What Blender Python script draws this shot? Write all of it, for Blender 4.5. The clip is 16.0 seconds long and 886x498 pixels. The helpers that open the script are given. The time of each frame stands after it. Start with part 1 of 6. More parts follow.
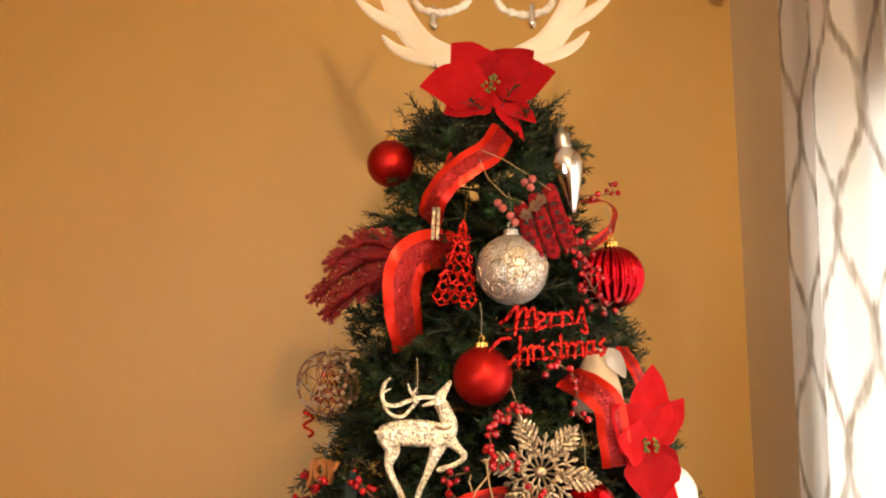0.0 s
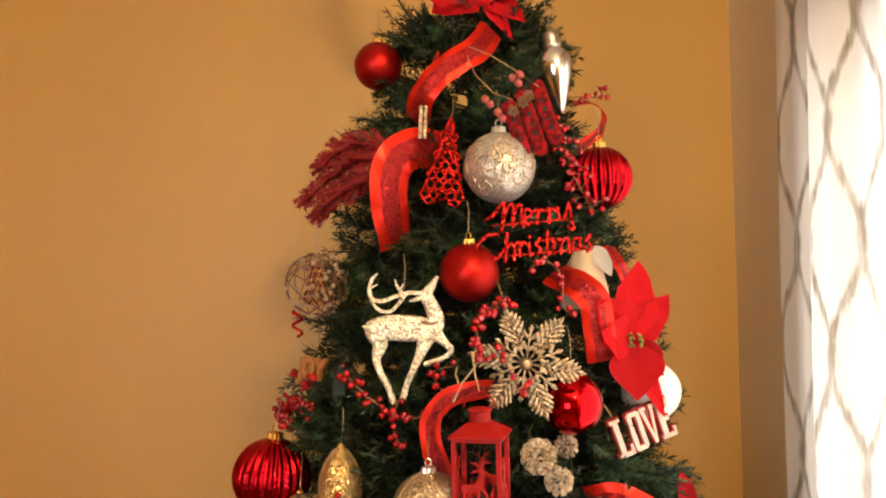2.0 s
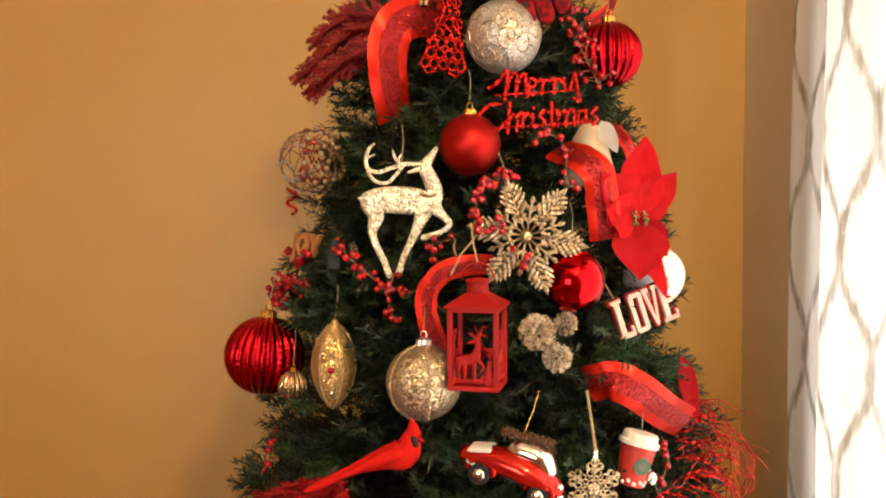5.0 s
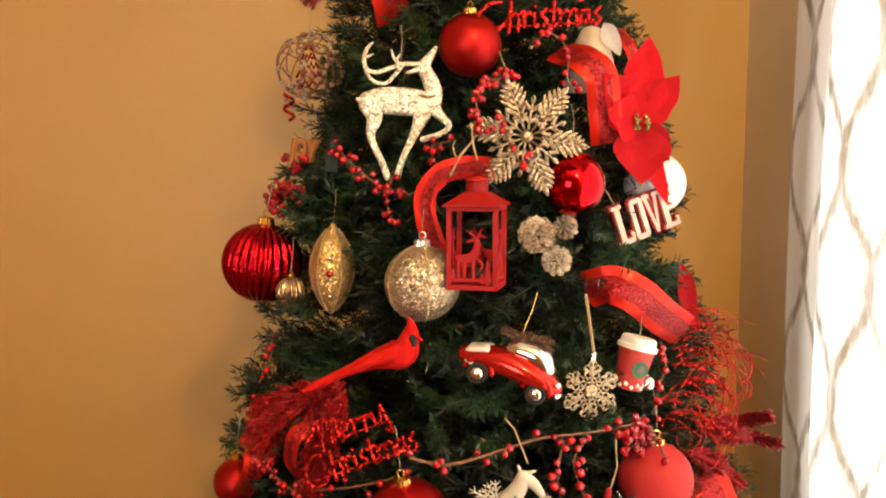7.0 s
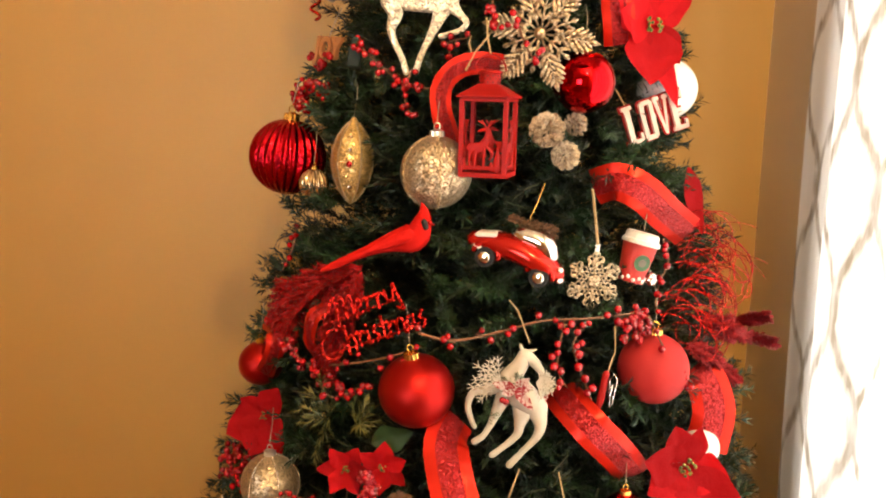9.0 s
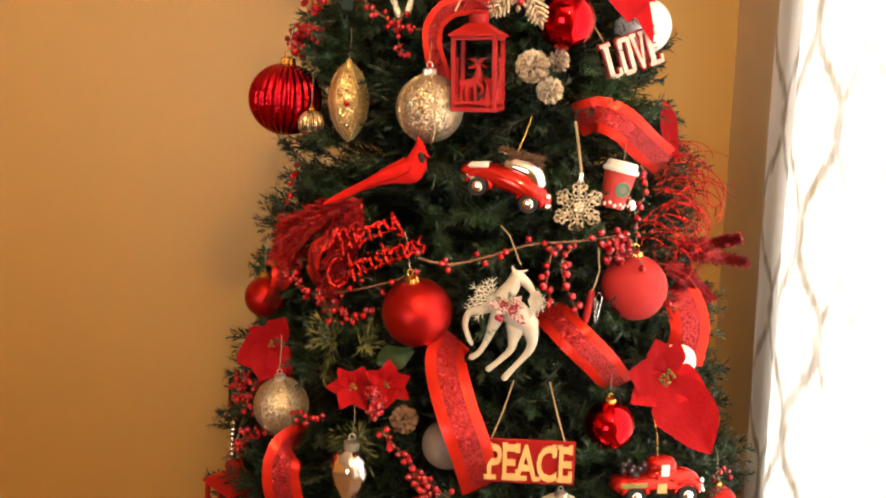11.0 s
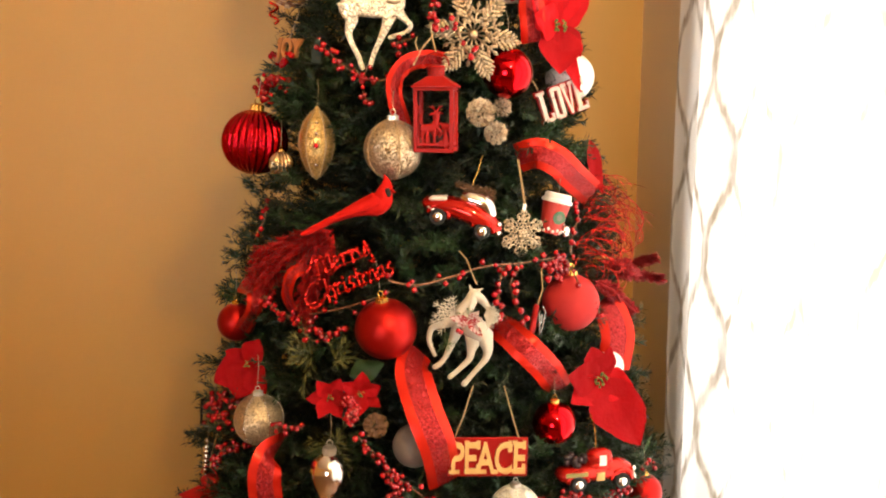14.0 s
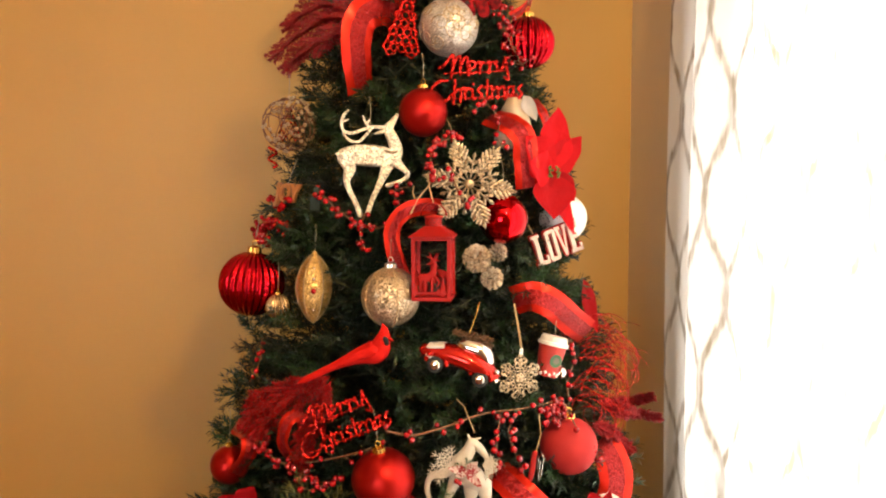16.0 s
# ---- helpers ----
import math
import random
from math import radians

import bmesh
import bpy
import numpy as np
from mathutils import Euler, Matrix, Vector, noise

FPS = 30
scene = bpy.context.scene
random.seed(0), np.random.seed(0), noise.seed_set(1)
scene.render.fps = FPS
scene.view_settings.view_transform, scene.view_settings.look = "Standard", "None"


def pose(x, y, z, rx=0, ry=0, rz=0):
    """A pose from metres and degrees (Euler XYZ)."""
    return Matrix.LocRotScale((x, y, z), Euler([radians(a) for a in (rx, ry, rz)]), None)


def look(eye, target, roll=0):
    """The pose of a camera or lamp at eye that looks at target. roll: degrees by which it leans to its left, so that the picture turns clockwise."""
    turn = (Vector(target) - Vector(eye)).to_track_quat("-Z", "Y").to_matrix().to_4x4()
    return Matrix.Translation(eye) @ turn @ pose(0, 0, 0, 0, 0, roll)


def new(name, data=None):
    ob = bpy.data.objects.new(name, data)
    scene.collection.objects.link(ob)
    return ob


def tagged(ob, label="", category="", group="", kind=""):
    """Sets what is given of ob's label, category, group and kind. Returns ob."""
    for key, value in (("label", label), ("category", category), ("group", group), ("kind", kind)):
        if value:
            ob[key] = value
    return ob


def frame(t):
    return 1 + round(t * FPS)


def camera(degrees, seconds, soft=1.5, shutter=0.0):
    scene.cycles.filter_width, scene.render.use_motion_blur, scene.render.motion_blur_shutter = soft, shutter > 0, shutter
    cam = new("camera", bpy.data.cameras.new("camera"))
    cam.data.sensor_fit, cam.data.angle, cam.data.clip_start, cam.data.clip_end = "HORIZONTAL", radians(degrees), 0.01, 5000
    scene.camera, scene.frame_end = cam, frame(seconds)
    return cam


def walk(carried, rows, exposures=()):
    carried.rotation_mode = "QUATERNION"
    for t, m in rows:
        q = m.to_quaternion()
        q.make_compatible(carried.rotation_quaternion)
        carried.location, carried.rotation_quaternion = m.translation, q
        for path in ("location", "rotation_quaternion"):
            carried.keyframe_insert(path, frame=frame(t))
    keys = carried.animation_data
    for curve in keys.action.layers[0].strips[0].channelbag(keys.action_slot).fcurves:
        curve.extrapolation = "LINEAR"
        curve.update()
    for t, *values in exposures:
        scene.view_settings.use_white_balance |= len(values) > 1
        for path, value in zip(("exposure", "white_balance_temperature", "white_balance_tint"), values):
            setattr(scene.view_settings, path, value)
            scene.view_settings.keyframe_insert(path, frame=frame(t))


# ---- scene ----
cam = camera(52.9, 16.0, 2.0)
METRES, EYE, TILT, LEAN, TURN = 0.85, 1.9, 5.0, 1.3, 0.0
ROWS = [
    (0.0, 0.0, 0.0, 0.0, 0.0, 0.0, -0.0),
    (0.5, -0.002, -0.0149, -0.0236, -0.3, -0.63, -0.08),
    (1.0, 0.0019, -0.0189, -0.0481, -0.44, -1.58, -0.07),
    (1.5, 0.0111, -0.0135, -0.0604, -0.37, -2.91, 0.02),
    (2.0, 0.015, -0.002, -0.0809, -0.31, -3.77, 0.03),
    (2.5, 0.0159, 0.009, -0.103, -0.24, -4.4, -0.14),
    (3.0, 0.0154, 0.0206, -0.1246, -0.15, -5.02, -0.92),
    (3.5, 0.0196, 0.0328, -0.1485, -0.09, -5.53, -0.81),
    (4.0, 0.021, 0.0384, -0.1675, -0.09, -6.19, -1.0),
    (6.5, 0.0239, 0.0412, -0.2555, -0.03, -10.36, -0.94),
    (7.0, 0.0219, 0.0417, -0.2818, -0.15, -11.05, -1.28),
    (7.5, 0.019, 0.0375, -0.3086, -0.14, -11.8, -1.93),
    (8.0, 0.0199, 0.0316, -0.3306, 0.04, -12.71, -1.95),
    (8.5, 0.0364, 0.0072, -0.3461, 0.91, -13.71, -1.81),
    (9.0, 0.0655, -0.0565, -0.3607, 2.44, -14.5, -2.42),
    (9.5, 0.0701, -0.1071, -0.369, 2.76, -15.45, -2.23),
    (12.0, -0.0183, -0.2396, -0.3724, -2.46, -17.61, -1.31),
    (12.5, -0.0463, -0.2887, -0.3654, -3.96, -17.16, -1.58),
    (13.0, -0.0759, -0.337, -0.3575, -5.16, -16.59, -1.45),
    (13.5, -0.0929, -0.3768, -0.3491, -5.74, -15.84, -1.43),
    (14.0, -0.1005, -0.4037, -0.3343, -5.98, -14.9, -1.86),
    (14.5, -0.1105, -0.4098, -0.308, -6.36, -13.74, -2.57),
    (15.0, -0.1198, -0.3986, -0.282, -6.79, -12.27, -2.82),
    (15.5, -0.1279, -0.3873, -0.2553, -7.08, -10.59, -2.39),
    (16.0, -0.1275, -0.3821, -0.2106, -6.94, -9.24, -1.85),
]
EXPOSURES = [(0.0, 0.03), (4.0, 0.0), (9.5, 0.26), (12.0, 0.28), (15.0, 0.18), (16.0, 0.13)]
walk(cam, [(t, pose(0, 0, EYE, TILT, LEAN, TURN) @ pose(METRES * x, METRES * y, METRES * z, 90 + pitch, roll, yaw)) for t, x, y, z, yaw, pitch, roll in ROWS],
     EXPOSURES)


# ---- world and light ----
world = bpy.data.worlds.new("sky")
scene.world = world
world.use_nodes = True
wn = world.node_tree.nodes
sky = wn.new("ShaderNodeTexSky")
sky.sky_type = "NISHITA"
sky.sun_disc = False
sky.sun_elevation = radians(35)
sky.sun_rotation = radians(70)
world.node_tree.links.new(sky.outputs[0], wn["Background"].inputs[0])
wn["Background"].inputs[1].default_value = 0.12

WALL_X, WALL_Y = 0.80, 2.36          # inner faces of the window wall and of the wall behind the tree
REAR_Y, LEFT_X, CEIL = -3.2, -3.0, 2.95
WIN_Y0, WIN_Y1, WIN_Z0, WIN_Z1 = 0.15, 1.76, 0.22, 2.28


def lamp(name, kind, energy, colour, m):
    data = bpy.data.lights.new(name, kind)
    data.energy, data.color = energy, colour
    ob = new(name, data)
    ob.matrix_world = m
    return ob


sun = lamp("sun", "SUN", 1.0, (1.0, 0.95, 0.88), look((6, 2.5, 5), (0, 1.2, 1)))
sun.data.angle = radians(12)
window_light = lamp("window_light", "AREA", 60, (1.0, 0.97, 0.93), look((WALL_X + 0.30, 0.82, 1.25), (0, 0.82, 1.25)))
window_light.data.shape = "RECTANGLE"
window_light.data.size, window_light.data.size_y = 1.25, 1.9
FILL_OPENING = (-2.7, -1.1, 0.85, 2.35)         # unseen opening added for fill light, in the wall behind the walk: x from, to, z from, to
# cool fill lamp, added out of view to pale the walls beside the tree
rear_fill = lamp("rear_fill_light", "AREA", 6.8, (0.95, 0.97, 1.0), look((-1.9, REAR_Y - 0.05, 1.6), (-0.15, WALL_Y, 1.85)))
rear_fill.data.spread = radians(46)
rear_fill.data.shape = "RECTANGLE"
rear_fill.data.size, rear_fill.data.size_y = 1.6, 1.5
LAMP = (0.40, -0.42, 2.56)
ceiling_bulb = lamp("ceiling_bulb", "POINT", 97, (1.0, 0.70, 0.37), pose(*LAMP))
ceiling_bulb.data.shadow_soft_size = 0.045


# ---- materials ----
def material(name, colour, rough=0.6, metal=0.0, colour2=None, scale=8.0, bump=0.0, bump_scale=60.0, spread=0.5, coat=0.0,
             sheen=0.0, glitter=0.0, glitter_scale=900.0, per_object=0.0, spec=0.5, island=0.0):
    """A principled material: two colours mixed by noise, fine relief, optional glitter flakes and change from object to object."""
    mat = bpy.data.materials.new(name)
    mat.use_nodes = True
    nt = mat.node_tree
    n, lk = nt.nodes, nt.links.new
    b = n["Principled BSDF"]
    b.inputs["Roughness"].default_value = rough
    b.inputs["Metallic"].default_value = metal
    b.inputs["Coat Weight"].default_value = coat
    b.inputs["Sheen Weight"].default_value = sheen
    b.inputs["Specular IOR Level"].default_value = spec
    co = n.new("ShaderNodeTexCoord")
    c2 = colour2 or tuple(c * 0.75 for c in colour)
    tex = n.new("ShaderNodeTexNoise")
    tex.inputs["Scale"].default_value, tex.inputs["Detail"].default_value = scale, 6
    lk(co.outputs["Object"], tex.inputs["Vector"])
    ramp = n.new("ShaderNodeMapRange")
    ramp.inputs[1].default_value, ramp.inputs[2].default_value = 0.5 - spread / 2, 0.5 + spread / 2
    lk(tex.outputs[0], ramp.inputs[0])
    mix = n.new("ShaderNodeMix")
    mix.data_type = "RGBA"
    mix.inputs[6].default_value, mix.inputs[7].default_value = (*c2, 1), (*colour, 1)
    lk(ramp.outputs[0], mix.inputs[0])
    out = mix.outputs[2]
    if per_object:
        info = n.new("ShaderNodeObjectInfo")
        mr = n.new("ShaderNodeMapRange")
        mr.inputs[3].default_value, mr.inputs[4].default_value = 1 - per_object, 1 + per_object
        lk(info.outputs["Random"], mr.inputs[0])
        hsv = n.new("ShaderNodeHueSaturation")
        lk(mr.outputs[0], hsv.inputs["Value"])
        lk(out, hsv.inputs["Color"])
        out = hsv.outputs[0]
    if island:
        geo0 = n.new("ShaderNodeNewGeometry")
        mi = n.new("ShaderNodeMapRange")
        mi.inputs[3].default_value, mi.inputs[4].default_value = 1 - island, 1 + 1.5 * island
        lk(geo0.outputs["Random Per Island"], mi.inputs[0])
        hi = n.new("ShaderNodeHueSaturation")
        lk(mi.outputs[0], hi.inputs["Value"])
        lk(out, hi.inputs["Color"])
        out = hi.outputs[0]
    normal = None
    if bump:
        bt = n.new("ShaderNodeTexNoise")
        bt.inputs["Scale"].default_value, bt.inputs["Detail"].default_value = bump_scale, 4
        lk(co.outputs["Object"], bt.inputs["Vector"])
        bp = n.new("ShaderNodeBump")
        bp.inputs["Strength"].default_value, bp.inputs["Distance"].default_value = bump, 0.004
        lk(bt.outputs[0], bp.inputs["Height"])
        normal = bp.outputs[0]
    if glitter:
        vo = n.new("ShaderNodeTexVoronoi")
        vo.inputs["Scale"].default_value = glitter_scale
        lk(co.outputs["Object"], vo.inputs["Vector"])
        sub = n.new("ShaderNodeVectorMath")
        sub.operation = "SUBTRACT"
        sub.inputs[1].default_value = (0.5, 0.5, 0.5)
        lk(vo.outputs["Color"], sub.inputs[0])
        sc = n.new("ShaderNodeVectorMath")
        sc.operation = "SCALE"
        sc.inputs["Scale"].default_value = glitter
        lk(sub.outputs[0], sc.inputs[0])
        geo = n.new("ShaderNodeNewGeometry")
        add = n.new("ShaderNodeVectorMath")
        lk(geo.outputs["Normal"], add.inputs[0])
        lk(sc.outputs[0], add.inputs[1])
        nm = n.new("ShaderNodeVectorMath")
        nm.operation = "NORMALIZE"
        lk(add.outputs[0], nm.inputs[0])
        normal = nm.outputs[0]
        # flakes differ in brightness as well
        sep = n.new("ShaderNodeSeparateColor")
        lk(vo.outputs["Color"], sep.inputs[0])
        mv = n.new("ShaderNodeMapRange")
        mv.inputs[3].default_value, mv.inputs[4].default_value = 0.55, 1.35
        lk(sep.outputs[0], mv.inputs[0])
        h2 = n.new("ShaderNodeHueSaturation")
        lk(mv.outputs[0], h2.inputs["Value"])
        lk(out, h2.inputs["Color"])
        out = h2.outputs[0]
    lk(out, b.inputs["Base Color"])
    if normal:
        lk(normal, b.inputs["Normal"])
    return mat


WALL_PAINT = material("wall_paint", (0.58, 0.335, 0.078), 0.5, colour2=(0.53, 0.30, 0.068), scale=2.2, bump=0.12, bump_scale=220, spread=0.8)
# window wall is paled to beige to make up for light it lacks
LIT_EAST_PAINT = material("lit_east_paint", (0.72, 0.59, 0.41), 0.5, colour2=(0.67, 0.55, 0.37), scale=2.2, bump=0.12, bump_scale=220, spread=0.8)
CEIL_PAINT = material("ceiling_paint", (0.78, 0.74, 0.68), 0.8, colour2=(0.72, 0.68, 0.61), scale=3, bump=0.2, bump_scale=150)
WHITE_TRIM = material("white_trim", (0.8, 0.78, 0.74), 0.35, colour2=(0.74, 0.72, 0.67), scale=5, bump=0.05)
FLOOR_WOOD = material("floor_wood", (0.23, 0.12, 0.055), 0.35, colour2=(0.15, 0.075, 0.035), scale=14, bump=0.1, per_object=0.2)


def curtain_cloth():
    """White sheer cloth with an ogee trellis, ragged like ikat, in its own weave coordinates (metres along and up the cloth)."""
    mat = bpy.data.materials.new("curtain_cloth")
    mat.use_nodes = True
    nt = mat.node_tree
    n, lk = nt.nodes, nt.links.new
    uv = n.new("ShaderNodeUVMap")
    sep = n.new("ShaderNodeSeparateXYZ")
    lk(uv.outputs[0], sep.inputs[0])
    wob = n.new("ShaderNodeTexNoise")
    wob.inputs["Scale"].default_value, wob.inputs["Detail"].default_value = 45, 5
    mp = n.new("ShaderNodeMapping")
    mp.inputs["Scale"].default_value = (1.6, 0.25, 1)
    lk(uv.outputs[0], mp.inputs[0])
    lk(mp.outputs[0], wob.inputs["Vector"])

    def m(op, a, b=None, c=None):
        nd = n.new("ShaderNodeMath")
        nd.operation = op
        for i, v in enumerate((a, b, c)):
            if v is None:
                continue
            if isinstance(v, (int, float)):
                nd.inputs[i].default_value = v
            else:
                lk(v, nd.inputs[i])
        return nd.outputs[0]

    u = m("MULTIPLY_ADD", sep.outputs[0], 1 / 0.140, 0.20)
    v = m("MULTIPLY_ADD", sep.outputs[1], 2 * math.pi / 0.43, 2.87)
    u = m("ADD", u, m("MULTIPLY_ADD", wob.outputs[0], 0.20, -0.10))
    s = m("MULTIPLY", m("SINE", v), 0.275)
    d1 = m("PINGPONG", m("SUBTRACT", u, s), 0.5)
    d2 = m("PINGPONG", m("SUBTRACT", m("ADD", u, s), 0.5), 0.5)
    d = m("MINIMUM", d1, d2)
    line = n.new("ShaderNodeMapRange")
    line.inputs[1].default_value, line.inputs[2].default_value = 0.100, 0.035
    lk(d, line.inputs[0])
    fade = n.new("ShaderNodeTexNoise")
    fade.inputs["Scale"].default_value, fade.inputs["Detail"].default_value = 30, 4
    lk(mp.outputs[0], fade.inputs["Vector"])
    fr = n.new("ShaderNodeMapRange")
    fr.inputs[1].default_value, fr.inputs[2].default_value, fr.inputs[3].default_value = 0.3, 0.62, 0.35
    lk(fade.outputs[0], fr.inputs[0])
    fac = m("MULTIPLY", line.outputs[0], fr.outputs[0])
    mix = n.new("ShaderNodeMix")
    mix.data_type = "RGBA"
    mix.inputs[6].default_value, mix.inputs[7].default_value = (0.86, 0.83, 0.78, 1), (0.34, 0.28, 0.21, 1)
    lk(fac, mix.inputs[0])
    weave = n.new("ShaderNodeTexNoise")
    weave.inputs["Scale"].default_value = 500
    lk(uv.outputs[0], weave.inputs["Vector"])
    bp = n.new("ShaderNodeBump")
    bp.inputs["Strength"].default_value, bp.inputs["Distance"].default_value = 0.15, 0.001
    lk(weave.outputs[0], bp.inputs["Height"])
    dif, tra, both = n.new("ShaderNodeBsdfDiffuse"), n.new("ShaderNodeBsdfTranslucent"), n.new("ShaderNodeMixShader")
    both.inputs[0].default_value = 0.42
    for sh in (dif, tra):
        lk(mix.outputs[2], sh.inputs[0])
        lk(bp.outputs[0], sh.inputs["Normal"])
    lk(dif.outputs[0], both.inputs[1])
    lk(tra.outputs[0], both.inputs[2])
    lk(both.outputs[0], n["Material Output"].inputs[0])
    return mat


CURTAIN = curtain_cloth()


def glass_material(name, colour=(1, 1, 1), rough=0.0):
    mat = bpy.data.materials.new(name)
    mat.use_nodes = True
    b = mat.node_tree.nodes["Principled BSDF"]
    b.inputs["Base Color"].default_value = (*colour, 1)
    b.inputs["Transmission Weight"].default_value = 1
    b.inputs["Roughness"].default_value = rough
    return mat


GLASS = glass_material("window_glass")


# ---- mesh helpers ----
def finish(name, bm, mat, smooth=False):
    bmesh.ops.recalc_face_normals(bm, faces=bm.faces)
    me = bpy.data.meshes.new(name)
    if smooth:
        for f in bm.faces:
            f.smooth = True
    bm.to_mesh(me)
    bm.free()
    me.materials.append(mat)
    return me


def part(name, bm, mat, parent=None, label="", m=None, smooth=False):
    """Links a bmesh as one mesh object, under a thing or a part if parent is given."""
    ob = new(name, finish(name, bm, mat, smooth))
    if parent:
        ob.parent = parent
    if m is not None:
        ob.matrix_basis = m
    if label:
        ob["label"] = label
    return ob


def stuff(ob):
    ob["kind"] = "stuff"
    return ob


def thing(name, m, label, category, group="", kind=""):
    ob = new(name)
    ob.empty_display_size = 0.03
    ob.matrix_basis = m
    return tagged(ob, label, category, group, kind)


def box(bm, x0, y0, z0, x1, y1, z1, bevel=0.0):
    made = bmesh.ops.create_cube(bm, size=1, matrix=Matrix.Translation(((x0 + x1) / 2, (y0 + y1) / 2, (z0 + z1) / 2))
                                 @ Matrix.Diagonal((abs(x1 - x0), abs(y1 - y0), abs(z1 - z0), 1)))
    if bevel:
        edges = {e for v in made["verts"] for e in v.link_edges}
        bmesh.ops.bevel(bm, geom=list(edges), offset=bevel, segments=2, affect="EDGES", profile=0.5)
    return bm


def boxes(*items, bevel=0.0):
    bm = bmesh.new()
    for i in items:
        box(bm, *i, bevel=bevel)
    return bm


def lathe(profile, steps=32, bm=None, flute=0, depth=0.0):
    """Turns (radius, z) pairs about z. flute: number of ribs pressed in to that share of the radius."""
    bm = bm or bmesh.new()
    rings = []
    for r, z in profile:
        if r < 1e-6:
            rings.append([bm.verts.new((0, 0, z))])
            continue
        ring = []
        for i in range(steps):
            a = 2 * math.pi * i / steps
            rr = r * (1 - depth * (0.5 - 0.5 * math.cos(flute * a))) if flute else r
            ring.append(bm.verts.new((rr * math.cos(a), rr * math.sin(a), z)))
        rings.append(ring)
    for a, b in zip(rings, rings[1:]):
        for i in range(steps):
            j = (i + 1) % steps
            if len(a) == 1 and len(b) == 1:
                break
            if len(a) == 1:
                bm.faces.new((a[0], b[i], b[j]))
            elif len(b) == 1:
                bm.faces.new((a[i], a[j], b[0]))
            else:
                bm.faces.new((a[i], a[j], b[j], b[i]))
    return bm


def tube(bm, points, radius, steps=6, taper=1.0):
    """A round wire through points; taper: the end's share of the radius."""
    pts = [Vector(p) for p in points]
    side = Vector((0.31, 0.17, 0.93))
    rings = []
    for i, p in enumerate(pts):
        d = (pts[min(i + 1, len(pts) - 1)] - pts[max(i - 1, 0)])
        d = d.normalized() if d.length > 1e-9 else Vector((0, 0, 1))
        if abs(d.dot(side)) > 0.97:
            side = Vector((1, 0, 0))
        a = d.cross(side).normalized()
        b = d.cross(a)
        side = (side - d * side.dot(d)).normalized()
        r = radius * (1 + (taper - 1) * i / max(1, len(pts) - 1))
        rings.append([bm.verts.new(p + (a * math.cos(2 * math.pi * k / steps) + b * math.sin(2 * math.pi * k / steps)) * r) for k in range(steps)])
    for r0, r1 in zip(rings, rings[1:]):
        for k in range(steps):
            bm.faces.new((r0[k], r0[(k + 1) % steps], r1[(k + 1) % steps], r1[k]))
    if len(rings) > 1:
        bm.faces.new(rings[0])
        bm.faces.new(rings[-1])
    return bm


def ball(bm, centre, radius, seg=12, rings=8):
    bmesh.ops.create_uvsphere(bm, u_segments=seg, v_segments=rings, radius=radius, matrix=Matrix.Translation(centre))
    return bm


# ---- the room ----
T = 0.14
tagged(part("wall_north", boxes((LEFT_X - T, WALL_Y, 0, WALL_X + T, WALL_Y + T, CEIL)), WALL_PAINT), "warm ochre painted wall behind the tree", "wall", kind="structure")
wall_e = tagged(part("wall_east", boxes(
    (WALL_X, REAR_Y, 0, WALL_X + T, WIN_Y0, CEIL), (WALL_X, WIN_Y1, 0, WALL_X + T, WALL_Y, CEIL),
    (WALL_X, WIN_Y0, 0, WALL_X + T, WIN_Y1, WIN_Z0), (WALL_X, WIN_Y0, WIN_Z1, WALL_X + T, WIN_Y1, CEIL)), LIT_EAST_PAINT),
    "painted wall with a curtained window, lightened to beige in place of daylight", "wall", kind="structure")
tagged(part("wall_west", boxes((LEFT_X - T, REAR_Y, 0, LEFT_X, WALL_Y, CEIL)), WALL_PAINT), "warm ochre painted side wall", "wall", kind="structure")
# opening is never in view, cut only for the added fill lamp
tagged(part("wall_south", boxes((LEFT_X - T, REAR_Y - T, 0, FILL_OPENING[0], REAR_Y, CEIL), (FILL_OPENING[1], REAR_Y - T, 0, WALL_X + T, REAR_Y, CEIL),
    (FILL_OPENING[0], REAR_Y - T, 0, FILL_OPENING[1], REAR_Y, FILL_OPENING[2]), (FILL_OPENING[0], REAR_Y - T, FILL_OPENING[3], FILL_OPENING[1], REAR_Y, CEIL)), WALL_PAINT), "warm ochre painted rear wall with an unseen opening added for fill light", "wall", kind="structure")
tagged(part("ceiling", boxes((LEFT_X - T, REAR_Y - T, CEIL, WALL_X + T, WALL_Y + T, CEIL + T)), CEIL_PAINT), "off-white painted ceiling", "ceiling", kind="structure")
tagged(part("floor", boxes((LEFT_X - T, REAR_Y - T, -0.1, WALL_X + T, WALL_Y + T, 0)), FLOOR_WOOD), "brown wooden floor", "floor", kind="structure")
tagged(part("ground", boxes((-60, -60, -0.6, 60, 60, -0.4)), material("lawn", (0.07, 0.1, 0.035), 0.9)), "grass outside the window", "ground", kind="structure")
bb = tagged(new("baseboard"), "white painted baseboard", "baseboard", kind="structure")
for name, b in (("board", (LEFT_X, WALL_Y - 0.016, 0.003, WALL_X, WALL_Y - 0.001, 0.11)), ("board", (WALL_X - 0.016, REAR_Y, 0.003, WALL_X - 0.001, WALL_Y - 0.017, 0.11))):
    part(name, boxes(b, bevel=0.003), WHITE_TRIM, bb)

